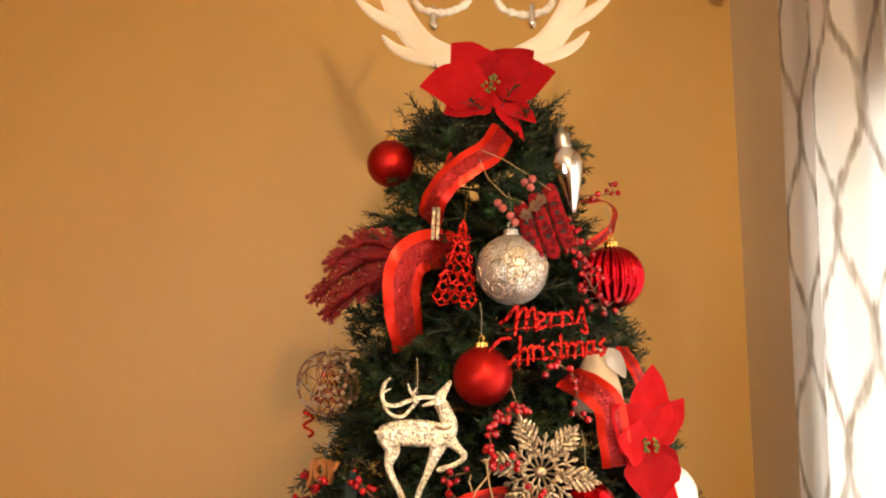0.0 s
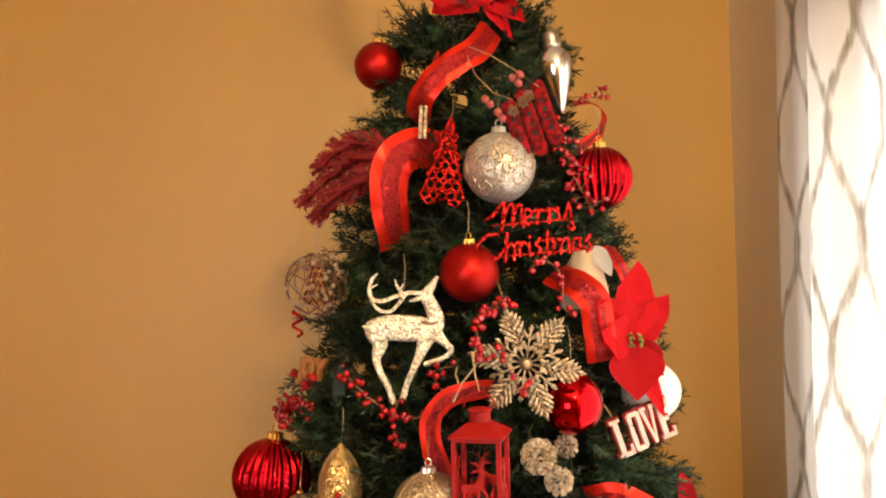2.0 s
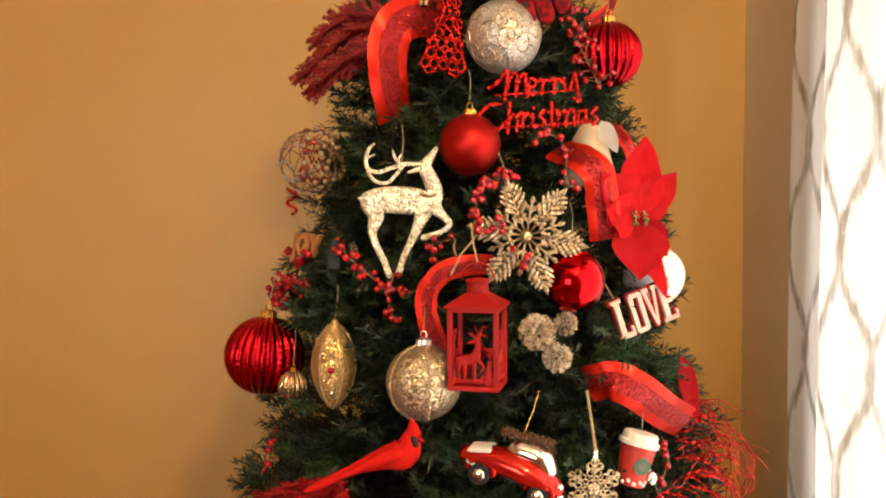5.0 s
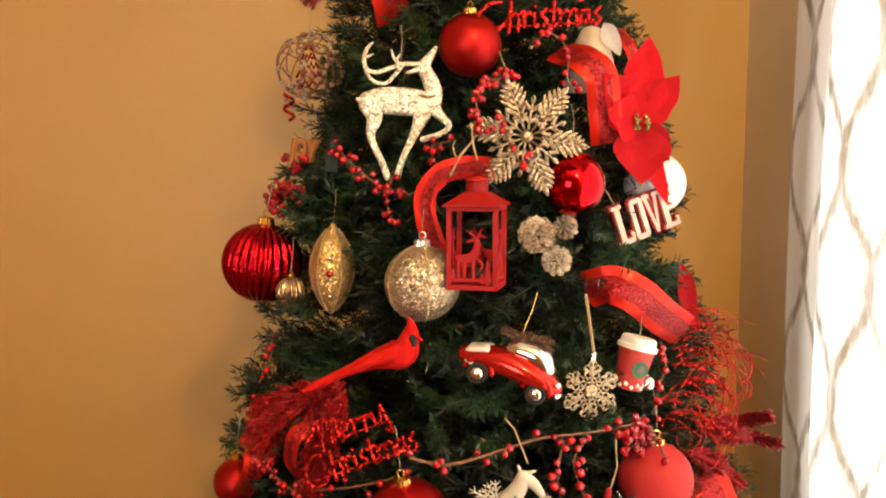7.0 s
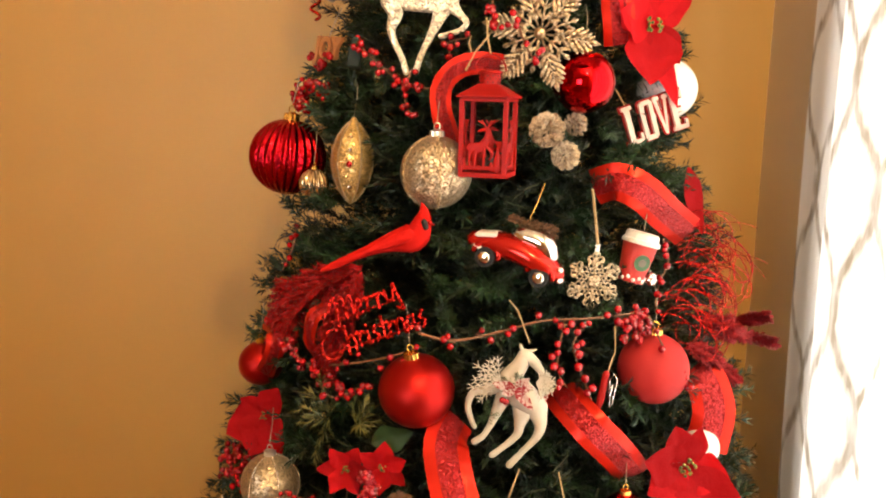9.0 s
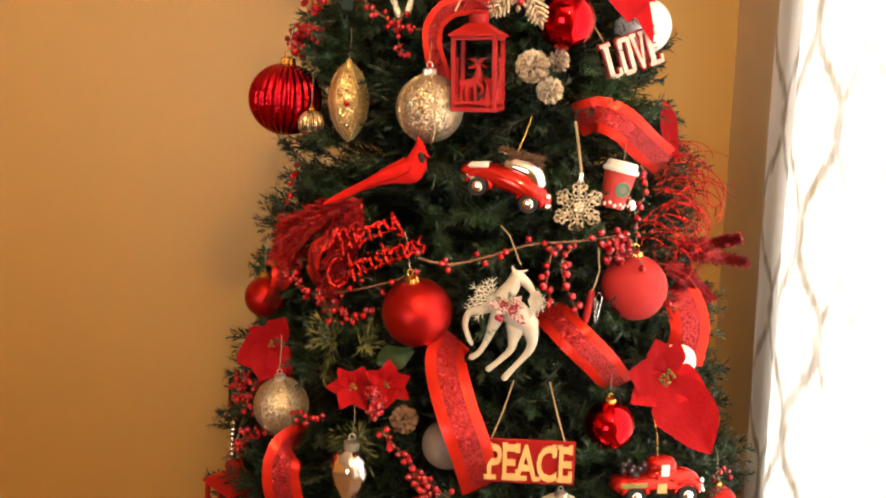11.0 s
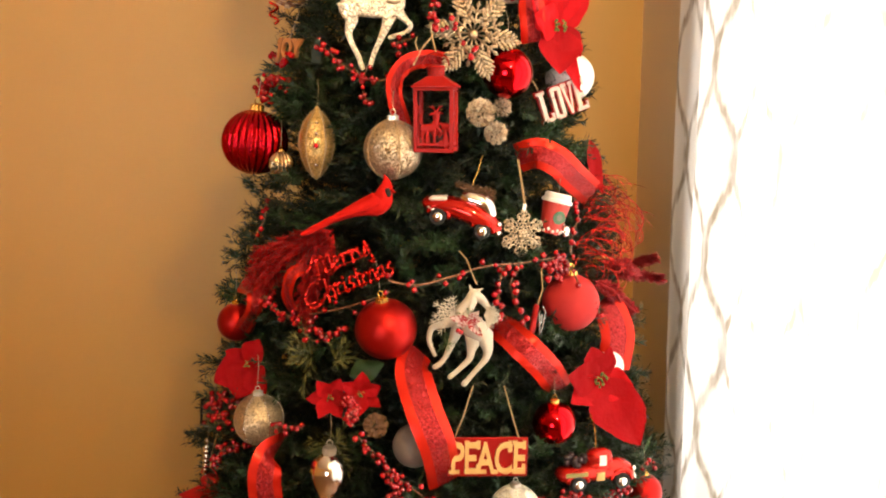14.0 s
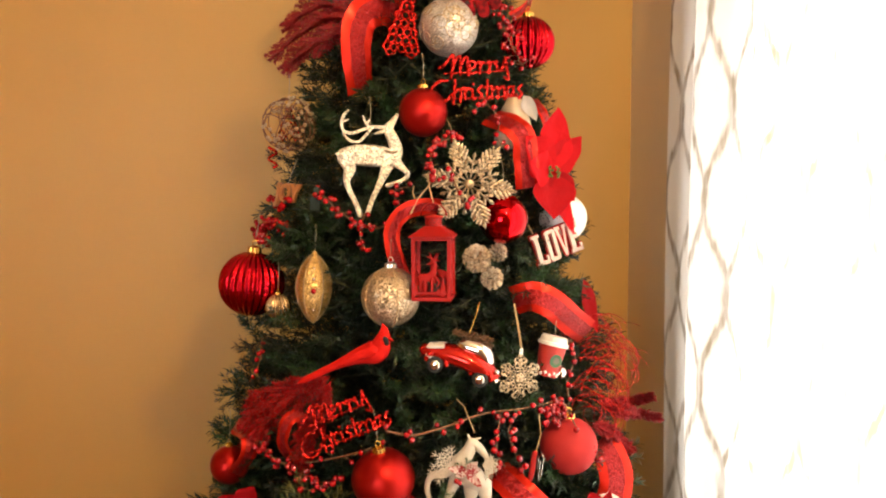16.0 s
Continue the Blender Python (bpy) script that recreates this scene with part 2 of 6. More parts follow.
# window with two sashes, glass and a sill
win = tagged(new("window_1"), "white framed window glowing with daylight behind the curtain", "window", kind="structure")
F = 0.05
x0, x1 = WALL_X + 0.05, WALL_X + 0.10
zm = (WIN_Z0 + WIN_Z1) / 2
ym = (WIN_Y0 + WIN_Y1) / 2
for name, b in (("frame_side", (x0, WIN_Y0, WIN_Z0, x1, WIN_Y0 + F, WIN_Z1)), ("frame_side", (x0, WIN_Y1 - F, WIN_Z0, x1, WIN_Y1, WIN_Z1)),
                ("frame_head", (x0, WIN_Y0 + F, WIN_Z1 - F, x1, WIN_Y1 - F, WIN_Z1)), ("frame_foot", (x0, WIN_Y0 + F, WIN_Z0, x1, WIN_Y1 - F, WIN_Z0 + F)),
                ("mullion", (x0, ym - 0.03, WIN_Z0 + F, x1, ym + 0.03, WIN_Z1 - F))):
    part(name, boxes(b, bevel=0.004), WHITE_TRIM, win)
for a, b in ((WIN_Y0 + F, ym - 0.03), (ym + 0.03, WIN_Y1 - F)):
    p = part("pane", boxes((x0 + 0.02, a, WIN_Z0 + F, x0 + 0.026, b, WIN_Z1 - F)), GLASS, win)
    p.visible_shadow = False
part("window_sill", boxes((WALL_X - 0.035, WIN_Y0 - 0.06, WIN_Z0 - 0.03, WALL_X + 0.05, WIN_Y1 + 0.06, WIN_Z0), bevel=0.006), WHITE_TRIM, win)


# curtain: one wavy panel on a rod
def curtain_panel(y_start, y_end, seed):
    """Hanging cloth with soft folds that deepen towards the hem; its weave coordinates follow the cloth."""
    rnd = random.Random(seed)
    bm = bmesh.new()
    layer = bm.loops.layers.uv.new("UVMap")
    cols, rows = 260, 40
    ph = [rnd.uniform(0, 6.28) for _ in range(4)]
    grid, us = [], []
    length = 0.0
    last = None
    for i in range(cols + 1):
        s = i / cols
        y = y_start + (y_end - y_start) * s
        run = 1.75 - y
        deep = 1.0 if run > 0 else max(0.15, 1 + run / 0.10)
        base = 0.025 - deep * 0.030 * math.sin(2 * math.pi * run / 0.31 + 0.5 * math.sin(5 * max(run, 0.0))) + 0.004 * math.sin(2 * math.pi * s * 23 + ph[2])
        p = Vector((0.73 + base, y))
        if last is not None:
            length += (p - last).length
        last = p
        us.append(length)
        col = []
        for j in range(rows + 1):
            z = 0.02 + (2.74 - 0.02) * j / rows
            k = 1.0 - 0.25 * (j / rows)
            sway = 0.006 * math.sin(z * 2.3 + 5 * s + ph[3])
            col.append(bm.verts.new((0.73 + base * k + sway, y + 0.006 * math.sin(z * 1.7 + 9 * s), z)))
        grid.append(col)
    for i in range(cols):
        for j in range(rows):
            f = bm.faces.new((grid[i][j], grid[i + 1][j], grid[i + 1][j + 1], grid[i][j + 1]))
            f.smooth = True
            for lp, (a, b) in zip(f.loops, ((i, j), (i + 1, j), (i + 1, j + 1), (i, j + 1))):
                lp[layer].uv = (us[a], 2.72 * b / rows)
    return bm


cur = thing("curtain", pose(0, 0, 0), "white sheer curtain with grey-beige ogee trellis print on a rod", "curtain")
panel = part("panel", curtain_panel(1.915, -0.05, 4), CURTAIN, cur, smooth=True)
rod = thing("curtain_rod", pose(0.73, 0, 2.76), "dark bronze curtain rod with round finials", "curtain rod")
BRONZE = material("bronze", (0.09, 0.06, 0.04), 0.4, 0.8)
part("pole", tube(bmesh.new(), [(0, -0.05, 0), (0, 2.02, 0)], 0.011, 16), BRONZE, rod, smooth=True)
for y in (-0.07, 2.04):
    part("finial", ball(bmesh.new(), (0, y, 0), 0.03, 20, 14), BRONZE, rod, smooth=True)
for y in (0.1, 1.95):
    part("bracket", boxes((-0.012, y - 0.012, -0.014, WALL_X - 0.73, y + 0.012, 0.014), bevel=0.003), BRONZE, rod)

# ceiling lamp behind the walk
CEIL_DROP = LAMP[2] - CEIL + 0.10
cl = thing("ceiling_lamp", pose(LAMP[0], LAMP[1], CEIL), "ceiling lamp with a bronze plate and a warm bulb", "ceiling lamp")
part("plate", lathe([(0, 0), (0.09, 0), (0.09, -0.012), (0.03, -0.03), (0.012, -0.05), (0.010, CEIL_DROP), (0, CEIL_DROP)], 32), BRONZE, cl, smooth=True)


# ---- the tree ----
AX, AY = 0.083, 1.66                   # the trunk's foot
# bough needles hold the crown's inner shade in their colour; tips are fresher green
SHADED_NEEDLE = material("needles", (0.006, 0.017, 0.007), 0.42, colour2=(0.0015, 0.005, 0.0025), scale=18, spread=0.5, per_object=0.45, spec=0.3, island=0.6)
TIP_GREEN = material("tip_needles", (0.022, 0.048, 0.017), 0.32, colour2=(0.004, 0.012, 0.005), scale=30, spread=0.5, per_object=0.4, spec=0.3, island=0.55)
STEM = material("branch_wire", (0.05, 0.045, 0.02), 0.8, colour2=(0.03, 0.05, 0.02), scale=60)
POLE = material("tree_pole", (0.02, 0.05, 0.025), 0.5)


def tree_radius(z):
    """Reach of the branch tips at height z."""
    pts = ((0.30, 0.62), (0.73, 0.575), (0.93, 0.52), (1.13, 0.47), (1.41, 0.415), (1.55, 0.37), (1.70, 0.345), (1.84, 0.30), (2.00, 0.25), (2.10, 0.21), (2.27, 0.18), (2.36, 0.14))
    if z <= pts[0][0]:
        return pts[0][1]
    for (a, ra), (b, rb) in zip(pts, pts[1:]):
        if z <= b:
            return ra + (rb - ra) * (z - a) / (b - a)
    return 0.07


def needles_along(verts, faces, p0, p1, rnd, gap=0.0032, length=0.025, wide=0.0013):
    """Flat pointed needles all round a twig."""
    axis = p1 - p0
    size = axis.length
    d = axis.normalized()
    a = d.orthogonal().normalized()
    b = d.cross(a)
    n = int(size / gap)
    for i in range(n):
        t = (i + rnd.random()) / n
        ang = rnd.uniform(0, 2 * math.pi)
        out = a * math.cos(ang) + b * math.sin(ang)
        tip = (d * rnd.uniform(0.6, 1.2) + out).normalized() * length * rnd.uniform(0.7, 1.15) * (1.0 - 0.25 * t)
        root = p0 + axis * t
        w = d.cross(out) * wide
        k = len(verts)
        mid = root + tip * 0.5 + d * 0.001
        verts.extend((root, mid + w, root + tip, mid - w))
        faces.append((k, k + 1, k + 2, k + 3))


def branch_mesh(name, size, seed):
    """A bough along +x: a bent wire with side twigs, all set with needles; the inner third is bare."""
    rnd = random.Random(seed)
    verts, faces = [], []
    spine = [Vector((size * s, 0, size * (0.10 * s * s - 0.02 * s))) for s in (0, 0.25, 0.5, 0.75, 1.0)]
    bm = bmesh.new()
    tube(bm, spine, 0.0022, 4, 0.5)

    def at(s):
        k = min(3, int(s * 4))
        return spine[k].lerp(spine[k + 1], s * 4 - k)

    start = 0.35
    needles_along(verts, faces, at(start), at(0.75), rnd)
    needles_along(verts, faces, at(0.75), at(1.0), rnd, 0.0022)
    count = max(3, int(size * 0.65 / 0.048))
    for i in range(count):
        s = start + (0.93 - start) * (i + 0.5) / count
        for side in (-1, 1):
            ang = radians(rnd.uniform(32, 58)) * side
            up = rnd.uniform(-0.25, 0.45)
            ln = rnd.uniform(0.065, 0.105) * (1.15 - 0.5 * s)
            root = at(min(0.97, s + rnd.uniform(-0.03, 0.03)))
            tip = root + Vector((math.cos(ang), math.sin(ang), up)).normalized() * ln
            tube(bm, [root, tip], 0.0013, 3)
            needles_along(verts, faces, root, tip, rnd, 0.0026, 0.022, 0.0011)
    me = finish(name, bm, STEM)
    wire = [v.co.copy() for v in me.vertices], [tuple(p.vertices) for p in me.polygons]
    off = len(wire[0])
    out = bpy.data.meshes.new(name)
    out.from_pydata(wire[0] + verts, [], wire[1] + [tuple(i + off for i in f) for f in faces])
    out.materials.append(STEM)
    out.materials.append(SHADED_NEEDLE)
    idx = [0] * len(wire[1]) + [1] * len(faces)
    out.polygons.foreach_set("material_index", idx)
    bpy.data.meshes.remove(me)
    return out


tree = thing("christmas_tree", pose(AX, AY, 0), "dark green artificial fir tree decorated in red, silver and gold", "christmas tree")
part("trunk", tube(bmesh.new(), [(0, 0, 0.05), (0, 0, 1.1), (0, 0, 2.27)], 0.02, 12, 0.5), POLE, tree, "green steel pole", smooth=True)
stand = part("stand", boxes((-0.30, -0.02, 0.004, 0.30, 0.02, 0.03), (-0.02, -0.30, 0.031, 0.02, 0.30, 0.055), bevel=0.004), POLE, tree, "folding cross-shaped stand")
BOUGHS = {}
for size in (0.13, 0.20, 0.28, 0.36, 0.44, 0.52, 0.60):
    BOUGHS[size] = [branch_mesh("branch", size, int(size * 1000) + k) for k in range(3)]
rnd = random.Random(7)


def bough(z, a, reach, lift):
    size = min(BOUGHS, key=lambda s: abs(s - reach))
    ob = new("branch", rnd.choice(BOUGHS[size]))
    ob.parent = tree
    ob.matrix_basis = pose(0, 0, z) @ Euler((rnd.uniform(-0.6, 0.6), radians(-lift), a)).to_matrix().to_4x4() @ Matrix.Diagonal((reach / size,) * 3 + (1,))


def tip_mesh(seed):
    """A bushy branch tip along +x: one short shoot and two side shoots, thick with needles."""
    r = random.Random(seed)
    verts, faces = [], []
    o = Vector((0, 0, 0))
    needles_along(verts, faces, o, Vector((0.08, 0, 0.008)), r, 0.0014, 0.028, 0.0015)
    for s in (-1, 1):
        q = Vector((0.025, 0, 0.002))
        needles_along(verts, faces, q, q + Vector((0.045, s * r.uniform(0.02, 0.04), r.uniform(-0.01, 0.02))), r, 0.0015, 0.024, 0.0017)
    me = bpy.data.meshes.new("branch_tip")
    me.from_pydata(verts, [], faces)
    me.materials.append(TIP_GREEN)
    return me


def front(a):
    """Branches are pressed in a little on the side that carries the ornaments."""
    return 1 - 0.07 * max(0.0, -math.sin(a))


TIPS = [tip_mesh(90 + i) for i in range(5)]
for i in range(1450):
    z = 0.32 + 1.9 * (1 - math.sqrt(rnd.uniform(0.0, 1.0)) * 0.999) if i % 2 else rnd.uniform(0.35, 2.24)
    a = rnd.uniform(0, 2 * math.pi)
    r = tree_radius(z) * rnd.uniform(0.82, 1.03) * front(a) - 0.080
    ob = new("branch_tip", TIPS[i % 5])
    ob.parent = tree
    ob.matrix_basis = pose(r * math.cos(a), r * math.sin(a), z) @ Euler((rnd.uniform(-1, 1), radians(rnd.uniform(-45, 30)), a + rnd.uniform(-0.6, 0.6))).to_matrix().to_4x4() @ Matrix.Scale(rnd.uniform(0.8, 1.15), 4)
z, turn = 0.30, 0.0
while z < 2.25:
    r = tree_radius(z + 0.02)
    n = max(7, int(2 * math.pi * r / 0.084))
    turn += 2.4
    for i in range(n):
        a = turn + 2 * math.pi * (i + rnd.uniform(-0.3, 0.3)) / n
        lift = rnd.uniform(-16, 22) + (15 if z > 2.15 else 0)
        bough(z + rnd.uniform(-0.03, 0.03), a, r * rnd.uniform(0.80, 1.02) * front(a) - 0.006, lift)
        if i % 2:
            bough(z + rnd.uniform(-0.03, 0.03), a + 0.3, max(0.12, r * rnd.uniform(0.5, 0.78)), rnd.uniform(-20, 30))
    z += 0.062
for i in range(12):
    bough(2.22 + 0.003 * i, i * 2.39, 0.12, rnd.uniform(5, 40))


# ---- ornament materials ----
RED_MATT = material("red_matt", (0.42, 0.009, 0.006), 0.42, 0.85, colour2=(0.34, 0.006, 0.004), scale=20, bump=0.03, bump_scale=300)
RED_PALE = material("red_velvet", (0.42, 0.025, 0.022), 0.65, 0.0, colour2=(0.34, 0.016, 0.016), scale=30, spec=0.2)
RED_SHINY = material("red_mirror", (0.62, 0.006, 0.010), 0.07, 1.0, colour2=(0.5, 0.004, 0.008), scale=6)
RED_RIB = material("red_ribbed_mirror", (0.55, 0.008, 0.018), 0.15, 1.0, colour2=(0.34, 0.005, 0.010), scale=40, bump=0.5, bump_scale=130)
RED_GLIT = material("red_glitter", (0.62, 0.022, 0.012), 0.20, 0.85, colour2=(0.42, 0.008, 0.008), glitter=1.3, glitter_scale=420)
RED_SATIN = material("red_satin", (0.60, 0.024, 0.010), 0.33, 0.5, colour2=(0.50, 0.015, 0.007), scale=40, spec=0.2, bump=0.03, bump_scale=500)
RED_MESH = material("red_glitter_mesh", (0.40, 0.010, 0.011), 0.3, 0.5, colour2=(0.26, 0.004, 0.006), scale=420, glitter=1.2, glitter_scale=760, spread=0.3)
RED_PETAL = material("red_petal", (0.60, 0.010, 0.016), 0.75, 0.0, colour2=(0.48, 0.006, 0.010), scale=25, bump=0.35, bump_scale=120, spec=0.15, per_object=0.28)
RED_PAINT = material("red_enamel", (0.30, 0.006, 0.005), 0.5, 0.0, colour2=(0.24, 0.005, 0.004), scale=30, bump=0.05, spec=0.2)
RED_BERRY = material("red_berry", (0.34, 0.004, 0.008), 0.25, 0.0, colour2=(0.22, 0.003, 0.005), scale=50, coat=0.3, per_object=0.35)
RED_FERN = material("red_fern", (0.32, 0.005, 0.012), 0.5, 0.1, colour2=(0.20, 0.003, 0.008), scale=60, glitter=0.7, glitter_scale=600)
FERN_GLIT = material("fern_glitter", (0.44, 0.008, 0.010), 0.3, 0.5, colour2=(0.28, 0.004, 0.007), scale=60, glitter=1.1, glitter_scale=500, island=0.4)
SPARKLE = material("sparkle", (0.9, 0.35, 0.28), 0.12, 1.0)
RED_PLAID = material("red_plaid", (0.24, 0.006, 0.009), 0.8, spec=0.1, colour2=(0.07, 0.004, 0.005), scale=90, spread=0.2)
RED_FLOCK = material("red_feather", (0.52, 0.010, 0.006), 0.8, spec=0.1, colour2=(0.42, 0.007, 0.005), scale=70, bump=0.4, bump_scale=220)
SILVER_GLIT = material("champagne_glitter", (0.54, 0.43, 0.29), 0.32, 0.75, colour2=(0.38, 0.29, 0.18), glitter=0.9, glitter_scale=480)
GOLD_GLIT = material("gold_glitter", (0.66, 0.46, 0.18), 0.28, 0.8, colour2=(0.52, 0.34, 0.12), glitter=0.9, glitter_scale=520)
WHITE_GLIT = material("white_glitter", (0.80, 0.74, 0.60), 0.3, 0.3, colour2=(0.66, 0.59, 0.45), scale=60, glitter=0.9, glitter_scale=380)
SILVER_SATIN = material("silver_satin", (0.60, 0.56, 0.50), 0.36, 0.6, colour2=(0.48, 0.44, 0.38), scale=30, glitter=0.35, glitter_scale=520)
SILVER = material("silver_mirror", (0.82, 0.79, 0.75), 0.16, 1.0, colour2=(0.75, 0.72, 0.68), scale=5)
TAUPE = material("taupe_frost", (0.24, 0.19, 0.15), 0.5, 0.2, colour2=(0.18, 0.14, 0.11), scale=40, bump=0.1)
PEARL = material("pearl_white", (0.82, 0.80, 0.74), 0.2, 0.0, colour2=(0.70, 0.66, 0.58), scale=15, coat=0.5)
PEARL_GLIT = material("pearl_glitter", (0.82, 0.80, 0.70), 0.3, 0.2, colour2=(0.65, 0.66, 0.55), glitter=0.35, glitter_scale=520)
CHAMPAGNE = material("champagne_bead", (0.56, 0.43, 0.26), 0.3, 0.9, scale=80)
GOLD = material("gold_cap", (0.83, 0.52, 0.13), 0.25, 1.0, colour2=(0.7, 0.4, 0.08), scale=40)
SILVER_CAP = material("silver_cap", (0.7, 0.66, 0.58), 0.3, 1.0, scale=40)
THREAD = material("clear_thread", (0.35, 0.30, 0.22), 0.5)
TWINE = material("jute_twine", (0.42, 0.29, 0.15), 0.9, colour2=(0.3, 0.2, 0.1), scale=200, bump=0.5, bump_scale=600)
TWIG = material("brown_twig", (0.20, 0.085, 0.04), 0.75, colour2=(0.12, 0.05, 0.025), scale=90, bump=0.3)
WOOD_WHITE = material("whitewashed_wood", (0.72, 0.63, 0.50), 0.6, colour2=(0.62, 0.53, 0.41), scale=12, bump=0.12, bump_scale=60)
WHITE_RESIN = material("white_resin", (0.55, 0.50, 0.40), 0.5, colour2=(0.42, 0.37, 0.29), scale=25, bump=0.12, bump_scale=120)
LETTER_GOLD = material("letter_gold", (0.66, 0.42, 0.15), 0.5, colour2=(0.52, 0.31, 0.10), scale=40, bump=0.08)
CONE_GOLD = material("gilded_cone", (0.52, 0.42, 0.29), 0.36, 0.5, colour2=(0.20, 0.13, 0.08), scale=80, bump=0.2, glitter=0.5, glitter_scale=700)
CONE_BROWN = material("brown_cone", (0.17, 0.085, 0.04), 0.7, colour2=(0.09, 0.045, 0.02), scale=80, bump=0.3)
STAMEN = material("stamen", (0.26, 0.20, 0.03), 0.6, colour2=(0.05, 0.08, 0.015), scale=200, spread=0.2)
BLACK = material("black_plastic", (0.008, 0.008, 0.008), 0.75, scale=20)
WHITE_PLAIN = material("white_gloss", (0.78, 0.74, 0.68), 0.3, scale=15)
GREEN_BADGE = material("green_badge", (0.05, 0.13, 0.06), 0.5, scale=40)
CHROME_RED = material("red_lacquer", (0.60, 0.022, 0.012), 0.15, 0.7, colour2=(0.48, 0.015, 0.01), scale=20)
LEAF_GREEN = material("green_leaf", (0.05, 0.11, 0.03), 0.5, colour2=(0.03, 0.07, 0.02), scale=30, bump=0.1)
CLEAR = glass_material("clear_acrylic", (0.95, 0.95, 0.93), 0.1)
PINE_GOLD = material("gilded_needles", (0.19, 0.17, 0.05), 0.35, 0.3, colour2=(0.03, 0.06, 0.02), scale=60, spread=0.3)


# ---- ornament shapes; all face -y, in metres, about their middle ----
def hang(owner, top, length=0.05, mat=None, radius=0.0006):
    """The thread from an ornament's top into the branches."""
    part("thread", tube(bmesh.new(), [(0, 0, top), (0.002, length * 0.25, top + length * 0.6), (0, length * 0.55, top + length)], radius, 5), mat or THREAD, owner)


def cap(owner, z, r, mat=None):
    m = mat or GOLD
    bm = lathe([(0, -r * 0.5), (r, -r * 0.5), (r * 1.06, 0), (r, r * 0.7), (r * 0.3, r * 0.95), (0, r * 0.95)], 28, flute=14, depth=0.08)
    c = part("cap", bm, m, owner, "crimped metal cap", pose(0, 0, z))
    pts = [(0.42 * r * math.cos(a), 0, r * 1.3 + 0.5 * r * math.sin(a)) for a in [i * math.pi / 6 for i in range(13)]]
    part("loop", tube(bmesh.new(), pts, r * 0.09, 5), m, c)


def sphere_profile(r, squash=1.0, n=20):
    return [(r * math.sin(math.pi * i / n), -r * squash * math.cos(math.pi * i / n)) for i in range(n + 1)]


def bauble(at, d, mat, label, capmat=None, flute=0, depth=0.0, squash=1.0, tilt=(0, 0, 0), steps=48):
    """A round ornament of diameter d with cap, loop and thread."""
    r = d / 2
    ob = thing("bauble", pose(*at, *tilt), label, "ornament", "baubles on the tree")
    part("globe", lathe(sphere_profile(r, squash), steps if not flute else flute * 8, flute=flute, depth=depth), mat, ob, smooth=True)
    cap(ob, r * squash * 0.99, r * 0.2, capmat)
    hang(ob, r * squash + r * 0.4)
    return ob


def smooth_path(pts, n=8):
    """Catmull-Rom through tuples of any length."""
    out = []
    for i in range(len(pts) - 1):
        p0, p1, p2, p3 = (np.array(pts[max(0, min(len(pts) - 1, j))], float) for j in (i - 1, i, i + 1, i + 2))
        for k in range(n):
            t = k / n
            out.append(0.5 * (2 * p1 + (p2 - p0) * t + (2 * p0 - 5 * p1 + 4 * p2 - p3) * t * t + (3 * p1 - p0 - 3 * p2 + p3) * t ** 3))
    out.append(np.array(pts[-1], float))
    return out


def limb(bm, pts, depth=1.0, steps=8, n=5):
    """A rounded limb in the xz plane through (x, z, radius); depth: its thickness in y as a share, or metres if negative."""
    path = smooth_path(pts, n)
    dirs = [path[min(i + 1, len(path) - 1)][:2] - path[max(i - 1, 0)][:2] for i in range(len(path))]
    rings = []
    first, last = dirs[0] / (np.linalg.norm(dirs[0]) + 1e-9), dirs[-1] / (np.linalg.norm(dirs[-1]) + 1e-9)
    seq = []
    for c in (0.95, 0.6):
        seq.append((path[0][:2] - first * path[0][2] * c, path[0][2] * math.sqrt(1 - c * c), first))
    for p, d in zip(path, dirs):
        seq.append((p[:2], max(p[2], 1e-4), d / (np.linalg.norm(d) + 1e-9)))
    for c in (0.6, 0.95):
        seq.append((path[-1][:2] + last * path[-1][2] * c, path[-1][2] * math.sqrt(1 - c * c), last))
    for p, r, d in seq:
        nx, nz = -d[1], d[0]
        ry = -depth if depth < 0 else r * depth
        rings.append([bm.verts.new((p[0] + nx * r * math.cos(a), ry * math.sin(a), p[1] + nz * r * math.cos(a))) for a in [2 * math.pi * k / steps for k in range(steps)]])
    for r0, r1 in zip(rings, rings[1:]):
        for k in range(steps):
            bm.faces.new((r0[k], r0[(k + 1) % steps], r1[(k + 1) % steps], r1[k]))
    bm.faces.new(rings[0])
    bm.faces.new(rings[-1])
    return bm


def limbs(strokes, k, cx, cy, depth=1.0, bm=None):
    """Several limbs from a drawing: x to the right, y down, radius; k metres a unit, about (cx, cy)."""
    bm = bm or bmesh.new()
    for s in strokes:
        limb(bm, [((x - cx) * k, (cy - y) * k, r * k) for x, y, r in s], depth)
    return bm


